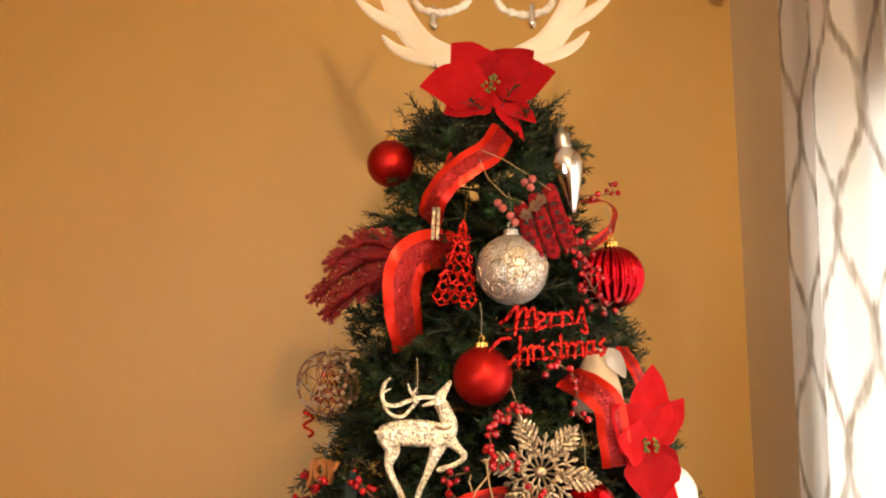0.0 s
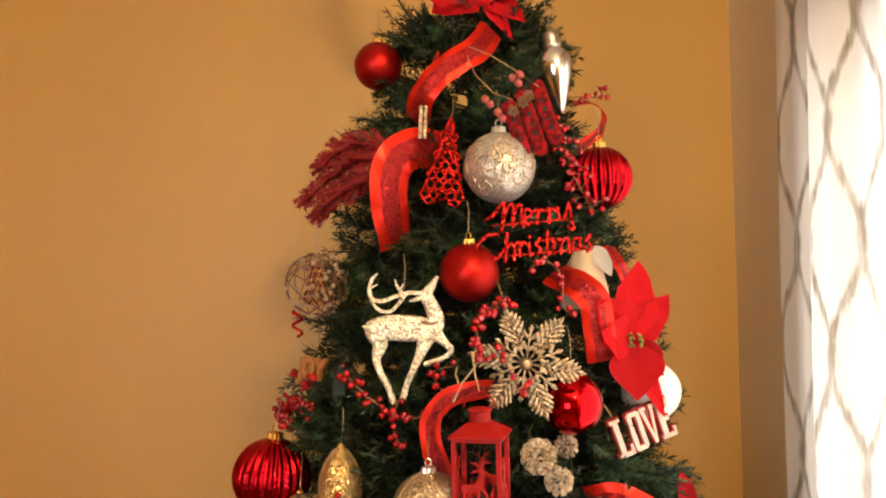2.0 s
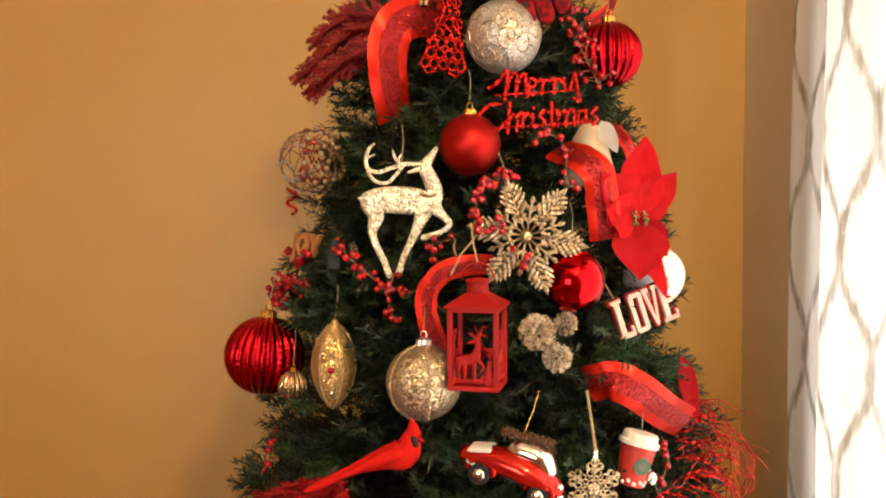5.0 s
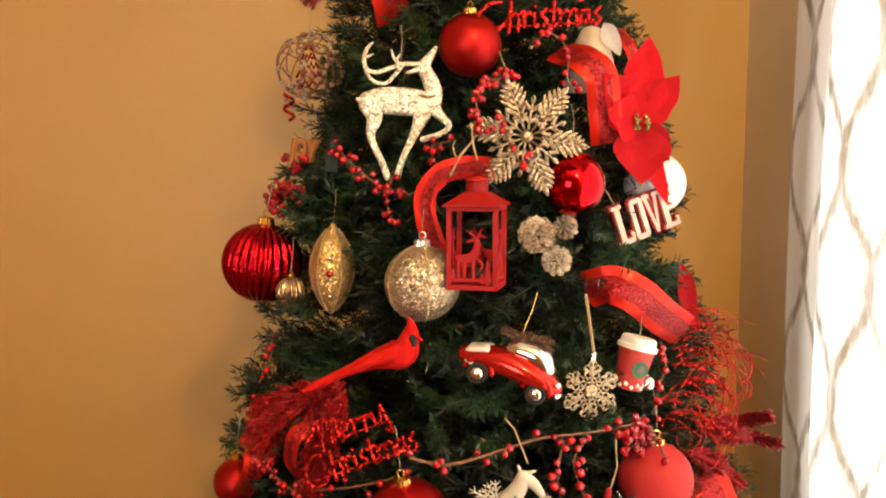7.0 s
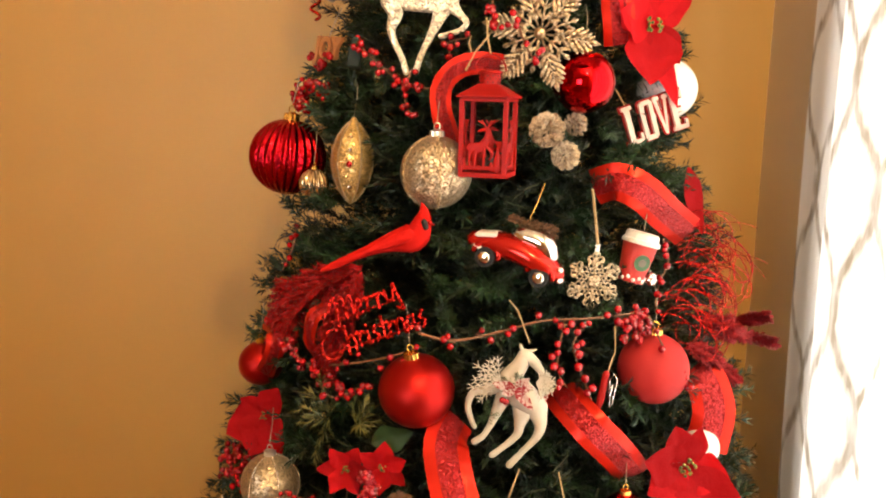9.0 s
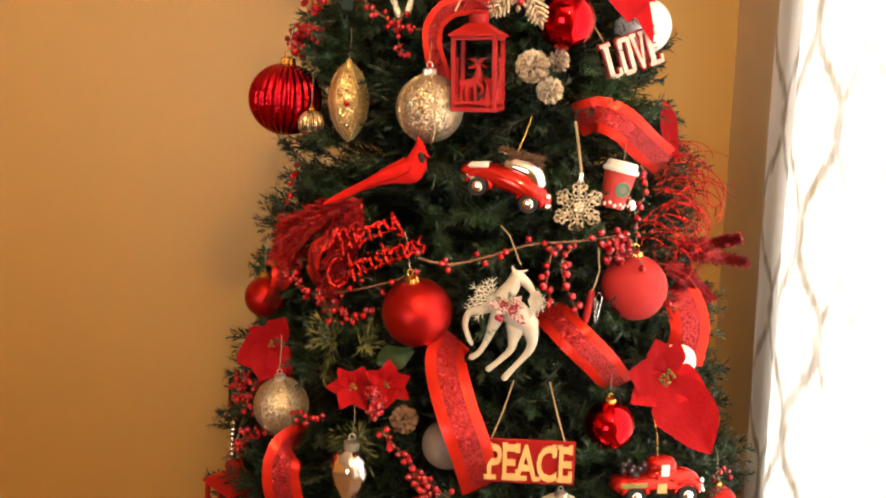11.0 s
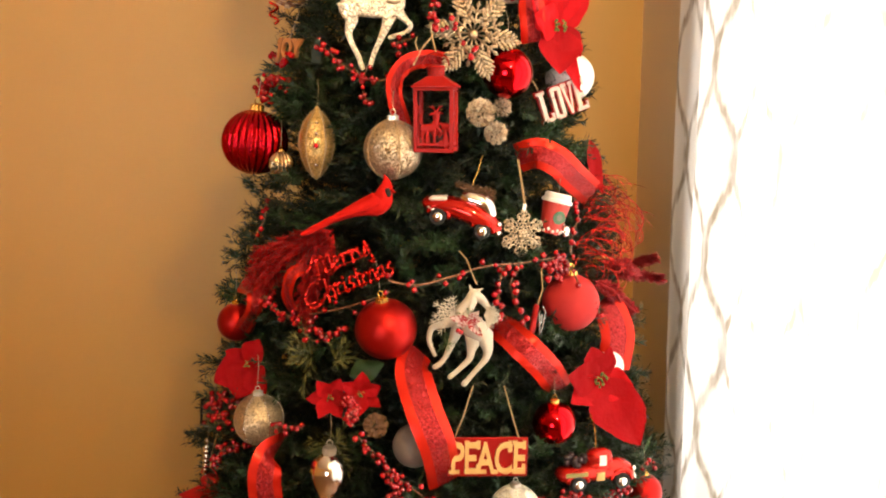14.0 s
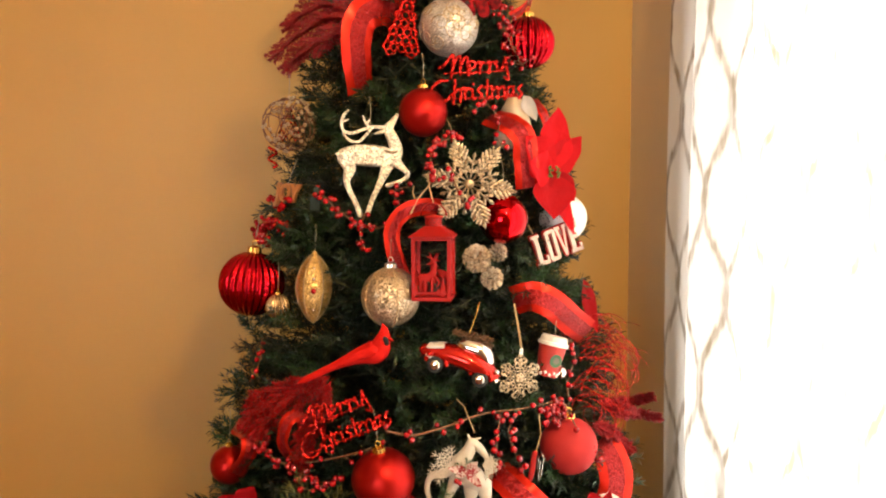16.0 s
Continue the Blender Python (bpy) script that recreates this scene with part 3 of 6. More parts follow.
def text_bm(words, height, extrude, bevel=0.0, shear=0.0, spacing=1.0, heavy=0.0, width=0.0):
    """Letters of the built-in font, upright and facing -y, centred; width: stretched to that width."""
    cu = bpy.data.curves.new("letters", "FONT")
    cu.body, cu.size, cu.extrude, cu.bevel_depth, cu.shear, cu.offset = words, height * 1.38, extrude, bevel, shear, heavy
    cu.align_x, cu.space_character, cu.resolution_u, cu.bevel_resolution = "CENTER", spacing, 3, 1
    ob = new("letters", cu)
    dg = bpy.context.evaluated_depsgraph_get()
    me = bpy.data.meshes.new_from_object(ob.evaluated_get(dg))
    bpy.data.objects.remove(ob)
    bm = bmesh.new()
    bm.from_mesh(me)
    bpy.data.meshes.remove(me)
    xs = [v.co.x for v in bm.verts]
    k = width / (max(xs) - min(xs)) if width else 1.0
    mid = (max(xs) + min(xs)) / 2
    for v in bm.verts:
        x, y, z = v.co
        v.co = ((x - mid) * k, -z, y - height / 2)
    return bm


def ribbon(path, width, label, twist=(0, 0), facing=(0.12, -1, 0.1), name="ribbon"):
    """Wired ribbon along a smooth path: a glitter mesh middle between two satin bands. twist: degrees about its run at both ends."""
    pts = [Vector(p) for p in smooth_path(path, 10)]
    origin = pts[0].copy()
    ob = thing(name, Matrix.Translation(origin), label, "ribbon", "ribbons on the tree")
    axis = Vector((AX, AY, 0))
    frames = []
    for i, p in enumerate(pts):
        d = (pts[min(i + 1, len(pts) - 1)] - pts[max(i - 1, 0)]).normalized()
        out = Vector(facing) if facing else (p - axis)
        if not facing:
            out.z = 0
        side = d.cross(out.normalized())
        if side.length < 1e-3:
            side = Vector((1, 0, 0))
        side.normalize()
        nrm = side.cross(d).normalized()
        t = i / (len(pts) - 1)
        a = radians(twist[0] + (twist[1] - twist[0]) * t)
        frames.append((p - origin, side * math.cos(a) + nrm * math.sin(a), nrm * math.cos(a) - side * math.sin(a)))

    def strip(a, b, lift):
        bm = bmesh.new()
        rows = []
        for i, (p, s, nr) in enumerate(frames):
            taper = 1.0
            row = []
            for k in range(5):
                u = a + (b - a) * k / 4
                wave = 0.0011 * math.sin(i * 0.55 + u * 5)
                row.append((p + s * (u * width * taper) + nr * (lift + 0.07 * width * (1 - 4 * u * u) + wave)))
            rows.append(row)
        back_rows = [[v - frames[i][2] * 0.0007 for v in r] for i, r in enumerate(rows)]
        front = [[bm.verts.new(v) for v in r] for r in rows]
        back = [[bm.verts.new(v) for v in r] for r in back_rows]
        for i in range(len(rows) - 1):
            for k in range(4):
                bm.faces.new((front[i][k], front[i][k + 1], front[i + 1][k + 1], front[i + 1][k]))
                bm.faces.new((back[i][k], back[i + 1][k], back[i + 1][k + 1], back[i][k + 1]))
        for k in (0, 4):
            hem = [(bm.verts.new(r[k]), bm.verts.new(q[k])) for r, q in zip(rows, back_rows)]
            for (a0, a1), (b0, b1) in zip(hem, hem[1:]):
                bm.faces.new((a0, b0, b1, a1))
        return bm

    part("mesh_band", strip(-0.25, 0.25, 0.0), RED_MESH, ob, "glittering red mesh band", smooth=True)
    part("satin_edge", strip(-0.5, -0.245, 0.0006), RED_SATIN, ob, smooth=True)
    part("satin_edge", strip(0.245, 0.5, 0.0006), RED_SATIN, ob, smooth=True)
    return ob


def petal_bm(length, width, bend, seed, cup=0.18):
    """A pointed petal along +x with a midrib, wavy edge and a droop."""
    r = random.Random(seed)
    bm = bmesh.new()
    ph = r.uniform(0, 6)
    rows = []
    n, m = 12, 8
    for i in range(n + 1):
        s = i / n
        w = width / 2 * (math.sin(math.pi * s ** 0.85) ** 0.9 * (1.12 - 0.25 * s) if 0 < s < 1 else 0.0) + 0.0006
        row = []
        for k in range(m + 1):
            u = 2 * k / m - 1
            wav = 1 + 0.10 * math.sin(9 * s + ph + (2 if u > 0 else 0))
            zz = bend * length * s * s + cup * abs(u) * w - 0.05 * w * (1 - abs(u)) + 0.05 * w * math.sin(14 * s + 3 * u + ph)
            row.append(bm.verts.new((length * s, u * w * wav, zz)))
        rows.append(row)
    for i in range(n):
        for k in range(m):
            bm.faces.new((rows[i][k], rows[i][k + 1], rows[i + 1][k + 1], rows[i + 1][k]))
    bmesh.ops.solidify(bm, geom=list(bm.faces), thickness=0.0007)
    bmesh.ops.split_edges(bm, edges=[e for e in bm.edges if len(e.link_faces) == 2 and e.calc_face_angle(0.0) > 1.0])
    return bm


def poinsettia(m, petals, label, seed=0, heart=0.011, mat=None):
    """petals: (angle in the face, length, width, lift towards the viewer, bend)."""
    ob = thing("poinsettia", m, label, "artificial flower", "poinsettias on the tree")
    for i, (a, ln, w, lift, bend) in enumerate(petals):
        # flower plane is xz, facing -y
        rot = Matrix.Rotation(radians(90), 4, "X") @ Matrix.Rotation(radians(a), 4, "Z") @ Matrix.Rotation(radians(-lift), 4, "Y")
        part("petal", petal_bm(ln, w, bend, seed * 31 + i), mat or RED_PETAL, ob, m=rot, smooth=True)
    bm = bmesh.new()
    r = random.Random(seed)
    for i in range(16):
        a, q = r.uniform(0, 6.28), heart * math.sqrt(r.random())
        ball(bm, (q * math.cos(a), -0.006 - 0.004 * r.random(), q * math.sin(a)), heart * 0.2, 8, 6)
    stuff(part("stamen", bm, STAMEN, ob, "yellow-green stamens", smooth=True))
    return ob


BERRY = finish("berry", ball(bmesh.new(), (0, 0, 0), 0.0052, 12, 8), RED_BERRY, True)


def berry_spray(path, label, per=3, spread=0.018, seed=0, size=1.0, stem=0.0016, start=0.0):
    """A brown twig with side stalks that carry red berries."""
    r = random.Random(seed)
    pts = [Vector(p) for p in smooth_path(path, 6)]
    o = pts[0].copy()
    ob = thing("berry_spray", Matrix.Translation(o), label, "berry twig", "berry sprays on the tree")
    part("twig", tube(bmesh.new(), [p - o for p in pts], stem, 6, 0.6), TWIG, ob, smooth=True)
    bm = bmesh.new()
    for i, p in enumerate(pts):
        if i / len(pts) < start:
            continue
        for _ in range(per if i % 2 else max(0, per - 1)):
            d = Vector((r.gauss(0, 1), -abs(r.gauss(0.5, 0.6)), r.gauss(0, 1))).normalized() * spread * r.uniform(0.35, 1.0)
            tube(bm, [p - o, p - o + d * 0.6 + Vector((0, 0, 0.002)), p - o + d], 0.0006, 4)
            b = new("berry", BERRY)
            b.parent = ob
            b.matrix_basis = Matrix.Translation(p - o + d) @ Matrix.Scale(size * r.uniform(0.8, 1.15), 4)
    stuff(part("stalk", bm, TWIG, ob))
    return ob


def fern(path, label, width, mat, seed=0, gap=2, droop=0.25):
    """A glittered conifer pick: short twigs fan off a bent stem, all set with stubby needles."""
    r = random.Random(seed)
    pts = [Vector(p) for p in smooth_path(path, 12)]
    o = pts[0].copy()
    ob = thing("fern_pick", Matrix.Translation(o), label, "glitter pick", "picks in the tree")
    part("stem", tube(bmesh.new(), [p - o for p in pts], 0.0015, 5, 0.4), mat, ob)
    verts, faces = [], []
    n = len(pts)
    for i in range(1, n):
        d = (pts[i] - pts[i - 1]).normalized()
        s = i / n
        needles_along(verts, faces, pts[i - 1] - o, pts[i] - o, r, 0.0006, 0.011, 0.0017)
        if i % gap:
            continue
        w = width * (1.15 - 0.70 * s) * min(1, 3 * s + 0.35)
        for side in (-1, 1, 0):
            outv = d.cross(Vector((0, 1, 0))).normalized() * side + Vector((0, -0.6 if side == 0 else r.uniform(-0.5, 0.3), 0))
            q = (d * 1.25 + outv * r.uniform(0.6, 0.9) + Vector((0, 0, -droop))).normalized() * w * r.uniform(0.8, 1.15)
            needles_along(verts, faces, pts[i] - o, pts[i] - o + q, r, 0.0006, 0.0105, 0.0017)
    me = bpy.data.meshes.new("frond")
    me.from_pydata(verts, [], faces)
    me.materials.append(mat)
    f = new("frond", me)
    f.parent = ob
    if mat == FERN_GLIT:
        bm = bmesh.new()
        for v in r.sample(verts, min(len(verts), 130)):
            bmesh.ops.create_icosphere(bm, subdivisions=1, radius=r.uniform(0.0007, 0.0013), matrix=Matrix.Translation(v + Vector((0, -0.002, 0))))
        stuff(part("sparkle", bm, SPARKLE, ob, "glitter grains"))
    return ob


SCRIPT = {
    "M": [[(2, 55, 1), (30, 38, 1), (64, 2, 1), (48, 98, 1)], [(54, 70, 1), (74, 22, 1), (92, 14, 1), (88, 84, 1)], [(90, 60, 1), (106, 22, 1), (122, 18, 1), (118, 82, 1), (126, 84, 1)]],
    "e": [[(2, 60, 1), (22, 54, 1), (22, 34, 1), (6, 34, 1), (0, 58, 1), (10, 82, 1), (30, 74, 1)]],
    "r": [[(0, 40, 1), (10, 34, 1), (8, 80, 1)], [(9, 56, 1), (22, 36, 1), (34, 42, 1)]],
    "y": [[(2, 34, 1), (6, 68, 1), (24, 64, 1), (40, 20, 1)], [(40, 20, 1), (46, 70, 1), (50, 108, 1), (32, 100, 1)]],
    "C": [[(78, 4, 1), (46, 4, 1), (8, 34, 1), (2, 74, 1), (26, 100, 1), (64, 88, 1), (92, 58, 1)]],
    "h": [[(14, 2, 1), (2, 96, 1)], [(4, 66, 1), (24, 38, 1), (36, 54, 1), (32, 92, 1)]],
    "i": [[(4, 40, 1), (2, 80, 1), (16, 76, 1)], [(6, 18, 1), (6, 22, 1)]],
    "s": [[(20, 28, 1), (4, 46, 1), (20, 64, 1), (6, 82, 1)]],
    "t": [[(16, 4, 1), (12, 78, 1), (24, 74, 1)], [(0, 34, 1), (32, 30, 1)]],
    "m": [[(2, 36, 1), (0, 80, 1)], [(1, 54, 1), (18, 34, 1), (28, 42, 1), (26, 80, 1)], [(27, 54, 1), (44, 32, 1), (56, 40, 1), (54, 80, 1), (64, 76, 1)]],
    "a": [[(26, 36, 1), (8, 38, 1), (2, 62, 1), (16, 74, 1), (28, 48, 1)], [(30, 34, 1), (28, 70, 1), (42, 68, 1)]],
}
STEP = {"M": 128, "e": 36, "r": 40, "y": 58, "C": 96, "h": 44, "i": 22, "s": 30, "t": 32, "m": 66, "a": 46}


def lettering(at, words, k, label, tilt=(0, 0, 0), inset=(45, 0), drop=105, thick=6.5):
    """A glitter word ornament in joined handwriting; several lines are stacked, each letter a part, held by thin rails."""
    ob = thing("word_ornament", pose(*at, *tilt), label, "ornament", "word ornaments")
    lines = words.split("|")
    for row, w in enumerate(lines):
        x = inset[row]
        for c in w:
            strokes = [[(x + px, py + row * drop, thick) for px, py, _ in st] for st in SCRIPT[c]]
            part("letter", limbs(strokes, k, 215, 100, 0.6), RED_GLIT, ob, smooth=True)
            x += STEP[c]
        start = inset[row] + 20
        part("rail", limbs([[(start, 78 + row * drop, 3), (x - 20, 74 + row * drop, 3)]], k, 215, 100, 0.5), RED_GLIT, ob, "thin joining rail")
    return ob


# ---- top of the tree ----
at, k = (0.103, 1.647, 2.452), 0.00103
antlers = [thing("antler", pose(*at), "flat whitewashed wooden antler behind the top flower", "antler", "antlers on the tree top")]
stroke = [[(852, 150, 18), (806, 112, 22), (748, 82, 24), (712, 38, 24), (688, -10, 22), (660, -70, 15), (640, -120, 6)],
          [(770, 105, 16), (722, 98, 12), (690, 82, 9), (670, 62, 4)],
          [(715, 45, 17), (672, 28, 13), (640, 6, 9), (618, -20, 5), (606, -50, 3)],
          [(690, -20, 14), (725, -60, 10), (738, -110, 4)]]
part("blade", limbs(stroke, k, 868, 60, -0.004), WOOD_WHITE, antlers[0])
other = thing("antler", pose(*at) @ pose(0, 0.004, 0), "flat whitewashed wooden antler behind the top flower", "antler", "antlers on the tree top")
mirror = [[(2 * 858 - x, y, r) for x, y, r in s] for s in stroke]
part("blade", limbs(mirror, k, 868, 60, -0.004), WOOD_WHITE, other)


def bead_string(at, k, label, flip):
    ob = thing("bead_garland", pose(*at), label, "bead string", "bead strings on the antlers")
    r = random.Random(3)
    bm = bmesh.new()
    for i in range(22):
        a = math.pi * (1.02 + 0.96 * i / 21)
        ball(bm, (48 * k * math.cos(a), -0.012 - 0.002 * math.sin(i), 28 * k * math.sin(a) + 0.3 * k * i * flip), 6.6 * k * r.uniform(0.8, 1.2), 10, 8)
    stuff(part("bead", bm, PEARL, ob, "pearl and clear glass beads", smooth=True))
    drop = lathe([(0, -44 * k), (6 * k, -40 * k), (9 * k, -32 * k), (5 * k, -24 * k), (8 * k, -16 * k), (4 * k, -10 * k), (5 * k, -3 * k), (2 * k, 2 * k), (0, 2 * k)], 16)
    part("drop", drop, SILVER, ob, "cut glass drop", pose((-16 if flip > 0 else 12) * k, -0.014, -14 * k), smooth=True)
    part("string", tube(bmesh.new(), [(-48 * k, -0.012, -2 * k), (-30 * k, 0.0, 40 * k), (0, 0.006, 60 * k)], 0.0007, 5), THREAD, ob)


at, k = (0.013, 1.714, 2.543), 0.00114
bead_string(at, k, "pearl bead string hanging from the antler", 1)
at, k = (0.174, 1.705, 2.539), 0.00114
bead_string(at, k, "pearl bead string hanging from the antler", -1)

at, k = (0.092, 1.518, 2.318), 0.00102
poinsettia(pose(*at), [(134, 96 * k, 82 * k, 8, 0.05), (184, 124 * k, 84 * k, 16, -0.05), (214, 98 * k, 76 * k, 10, 0), (66, 66 * k, 60 * k, 8, 0.05), (34, 92 * k, 80 * k, 14, 0),
                       (6, 112 * k, 84 * k, 20, -0.1), (-44, 104 * k, 44 * k, 2, 0.1), (-62, 112 * k, 28 * k, -6, 0.2)],
           "large red fabric poinsettia at the tree top", 1, 15 * k)
at, d = (-0.089, 1.613, 2.200), 0.08695
bauble(at, d, RED_MATT, "matt red bauble hung near the tree top")
at, d = (0.112, 1.413, 1.988), 0.11317
swirl = bauble(at, d, SILVER_SATIN, "silver bauble with raised glitter swirls", SILVER_CAP)
bm = bmesh.new()
r0 = d / 2
rs = random.Random(12)
for i in range(15):
    lon, lat, s = -math.pi / 2 + rs.uniform(-1.5, 1.5), rs.uniform(-1.0, 0.9), rs.choice((-1, 1))
    pts = []
    for j in range(16):
        q = j / 15
        ang = s * q * 7.5 + rs.uniform(0, 0.02)
        rad = 0.34 * (1 - q * 0.85)
        lo, la = lon + rad * math.cos(ang + i) / max(0.4, math.cos(lat)), lat + rad * math.sin(ang + i)
        pts.append((r0 * 1.006 * math.cos(la) * math.cos(lo), r0 * 1.006 * math.cos(la) * math.sin(lo), r0 * 1.006 * math.sin(la)))
    tube(bm, pts, 0.0013, 5)
stuff(part("swirl", bm, SILVER_GLIT, swirl, "glitter swirls"))
at, d = (0.291, 1.521, 1.978), 0.11011
bauble(at, d, RED_RIB, "shiny red bauble with deep vertical ribs", GOLD, 22, 0.10, 0.98)
at, d = (0.059, 1.379, 1.823), 0.09204
bauble(at, d, RED_MATT, "matt red bauble beside the white reindeer")

at, k = (0.217, 1.500, 2.158), 0.00105
lb = thing("light_bulb_ornament", pose(*at, 0, -6, 0), "silver mirrored ornament shaped like an old light bulb", "ornament")
part("glass", lathe([(0, -70 * k), (5 * k, -68 * k), (13 * k, -45 * k), (24 * k, -10 * k), (28 * k, 12 * k), (24 * k, 28 * k), (13 * k, 38 * k), (11 * k, 42 * k)], 32), SILVER, lb, smooth=True)
part("socket", lathe([(0, 38 * k), (13 * k, 38 * k), (14 * k, 44 * k), (12.5 * k, 47 * k), (14 * k, 52 * k), (12.5 * k, 56 * k), (13 * k, 62 * k), (5 * k, 66 * k), (4 * k, 74 * k), (0, 74 * k)], 24), SILVER_CAP, lb, "brushed silver screw base", smooth=True)
hang(lb, 74 * k)

# wooden sled with berries, cones and pine
at, k = (0.158, 1.380, 2.065), 0.00046
mt = thing("sled_ornament", pose(*at, 0, -17, -10), "dark red wooden sled with berries, cones and pine", "ornament", "sleds on the tree")
for dx, top, low in ((-56, 60, -112), (0, 74, -128), (56, 84, -110)):
    slat = part("slat", limbs([[(dx, -top, 25), (dx, -low - 6, 25)]], k, 0, 0, -0.0022), RED_PLAID, mt, m=pose(0, 0, 0))
    for q in range(4):
        part("mark", boxes(((dx - 12 + 5 * (q % 2)) * k, -0.0036, (30 - 34 * q) * k, (dx + 8) * k, -0.0024, (36 - 34 * q + 6 * (q % 2)) * k)), BLACK, slat, "dark painted mark")
part("crossbar", boxes((-80 * k, 0.0025, -70 * k, 80 * k, 0.006, -52 * k), bevel=0.001), RED_PLAID, mt)
part("crossbar", boxes((-80 * k, 0.0025, 40 * k, 80 * k, 0.006, 58 * k), bevel=0.001), RED_PLAID, mt)
rs = random.Random(5)
FROST = material("frosted_berry", (0.42, 0.11, 0.10), 0.5, colour2=(0.30, 0.05, 0.05), scale=300)
for x, z in ((-14, 132), (14, 134), (0, 108), (-112, 74), (-96, 40), (-88, 14), (-122, 96)):
    part("frosted_berry", ball(bmesh.new(), (x * k, -30 * k, z * k), 14 * k, 12, 8), FROST, mt, smooth=True)
for x, z in ((-46, 26), (-8, 44), (18, 58)):
    bm = bmesh.new()
    for i in range(20):
        a, q = i * 2.4, 20 * math.sqrt(i / 20)
        limb(bm, [((x + 0.5 * q * math.cos(a)) * k, (z + 0.5 * q * math.sin(a)) * k, 2 * k), ((x + q * math.cos(a)) * k, (z + q * math.sin(a)) * k, 4.5 * k)], 1.0, 5, 2)
    stuff(part("little_cone", bm, CONE_BROWN, mt, "frosted little cone", pose(0, -24 * k, 0)))
for ax, az, sx, sz, sd in ((-40, 70, -0.9, 0.1, 1), (-10, 90, 0.7, 0.5, 2), (-20, 80, -0.2, 0.9, 3)):
    verts, faces = [], []
    for i in range(6):
        dv = (Vector((sx, -0.2, sz)) + Vector((rs.gauss(0, 0.35), rs.gauss(0, 0.2), rs.gauss(0, 0.35)))).normalized() * 115 * k
        needles_along(verts, faces, Vector((ax * k, -8 * k, az * k)), Vector((ax * k, -8 * k, az * k)) + dv, rs, 0.0022, 0.016, 0.0007)
    me = bpy.data.meshes.new("pine_spray")
    me.from_pydata(verts, [], faces)
    me.materials.append(TIP_GREEN)
    new("pine_spray", me).parent = mt
part("twine", tube(bmesh.new(), [(-40 * k, -0.002, 70 * k), (-90 * k, -0.008, 110 * k), (-128 * k, -0.004, 190 * k), (-136 * k, 0.01, 270 * k)], 0.0009, 5), TWINE, mt)
part("twine", tube(bmesh.new(), [(60 * k, -0.002, 80 * k), (10 * k, -0.004, 150 * k), (-60 * k, 0.0, 240 * k), (-120 * k, 0.012, 300 * k)], 0.0009, 5), TWINE, mt)

# glitter tree ornament made of bent wire
at, k = (0.027, 1.409, 1.996), 0.00095
gt = thing("tree_ornament", pose(*at, 0, 8, 0), "red glitter wire ornament in the shape of a fir tree", "ornament")
bm = bmesh.new()
for row in range(8):
    n = 1 + (row + 1) // 2
    for c in range(n):
        x, z, q = (c - (n - 1) / 2) * 14.5, 62 - 16.5 * row, 6.8
        tube(bm, [((x + q * math.cos(a)) * k, -0.001 * (c % 2), (z + q * 1.1 * math.sin(a)) * k) for a in [j * math.pi / 5 for j in range(11)]], 2.5 * k, 6)
for sx in (-1, 1):
    tube(bm, [(0, 0, 78 * k), (sx * 12 * k, 0, 20 * k), (sx * 36 * k, 0, -56 * k), (sx * 24 * k, 0, -70 * k), (sx * 10 * k, 0, -64 * k)], 2.6 * k, 6)
stuff(part("wire", bm, RED_GLIT, gt, smooth=True))
hang(gt, 78 * k, 0.03, GOLD)

# small clothes peg
at, k = (-0.008, 1.436, 2.067), 0.00095
pg = thing("clothes_peg", pose(*at, 0, 3, 0), "small silvery wooden peg clipped to a branch", "peg")
part("leg", boxes((-7 * k, -0.003, -28 * k, -1 * k, 0.003, 28 * k), bevel=0.0008), SILVER_GLIT, pg)
part("leg", boxes((1 * k, -0.003, -28 * k, 7 * k, 0.003, 28 * k), bevel=0.0008), SILVER_GLIT, pg)

lettering((0.164, 1.365, 1.887), "Merry|Christmas", 0.000455, "red glitter lettering that says Merry Christmas", (0, -3, 6))

for path, wd, sd in (([(-0.035, 1.478, 2.006), (-0.10, 1.535, 2.026), (-0.165, 1.60, 2.010), (-0.225, 1.64, 1.968)], 0.055, 1),
                     ([(-0.045, 1.49, 2.02), (-0.10, 1.54, 2.048), (-0.155, 1.59, 2.048), (-0.195, 1.62, 2.025)], 0.05, 2),
                     ([(-0.05, 1.47, 1.995), (-0.11, 1.53, 1.99), (-0.165, 1.575, 1.965), (-0.20, 1.60, 1.935)], 0.05, 3)):
    fern(path, "dark red feathery pick sticking out of the tree", wd, RED_FERN, sd)
ribbon([(0.109, 1.495, 2.229), (0.085, 1.440, 2.187), (0.052, 1.430, 2.165), (0.018, 1.428, 2.140), (-0.007, 1.436, 2.110), (-0.019, 1.475, 2.076)], 0.046, "red wired ribbon with a glitter middle", (10, -35))
ribbon([(0.022, 1.520, 2.197), (0.006, 1.486, 2.158), (-0.011, 1.477, 2.119), (-0.019, 1.512, 2.100)], 0.012, "narrow end of red wired ribbon", (40, 60))
ribbon([(0.017, 1.483, 2.025), (-0.015, 1.443, 2.027), (-0.049, 1.421, 2.010), (-0.064, 1.419, 1.972), (-0.063, 1.430, 1.923), (-0.056, 1.468, 1.874)], 0.066, "wide red wired ribbon looped over a branch", (10, 25))
ribbon([(0.251, 1.566, 2.114), (0.293, 1.603, 2.122), (0.326, 1.659, 2.108), (0.306, 1.597, 2.069), (0.263, 1.570, 2.037)], 0.022, "red wired ribbon loop at the side of the tree", (60, 30))
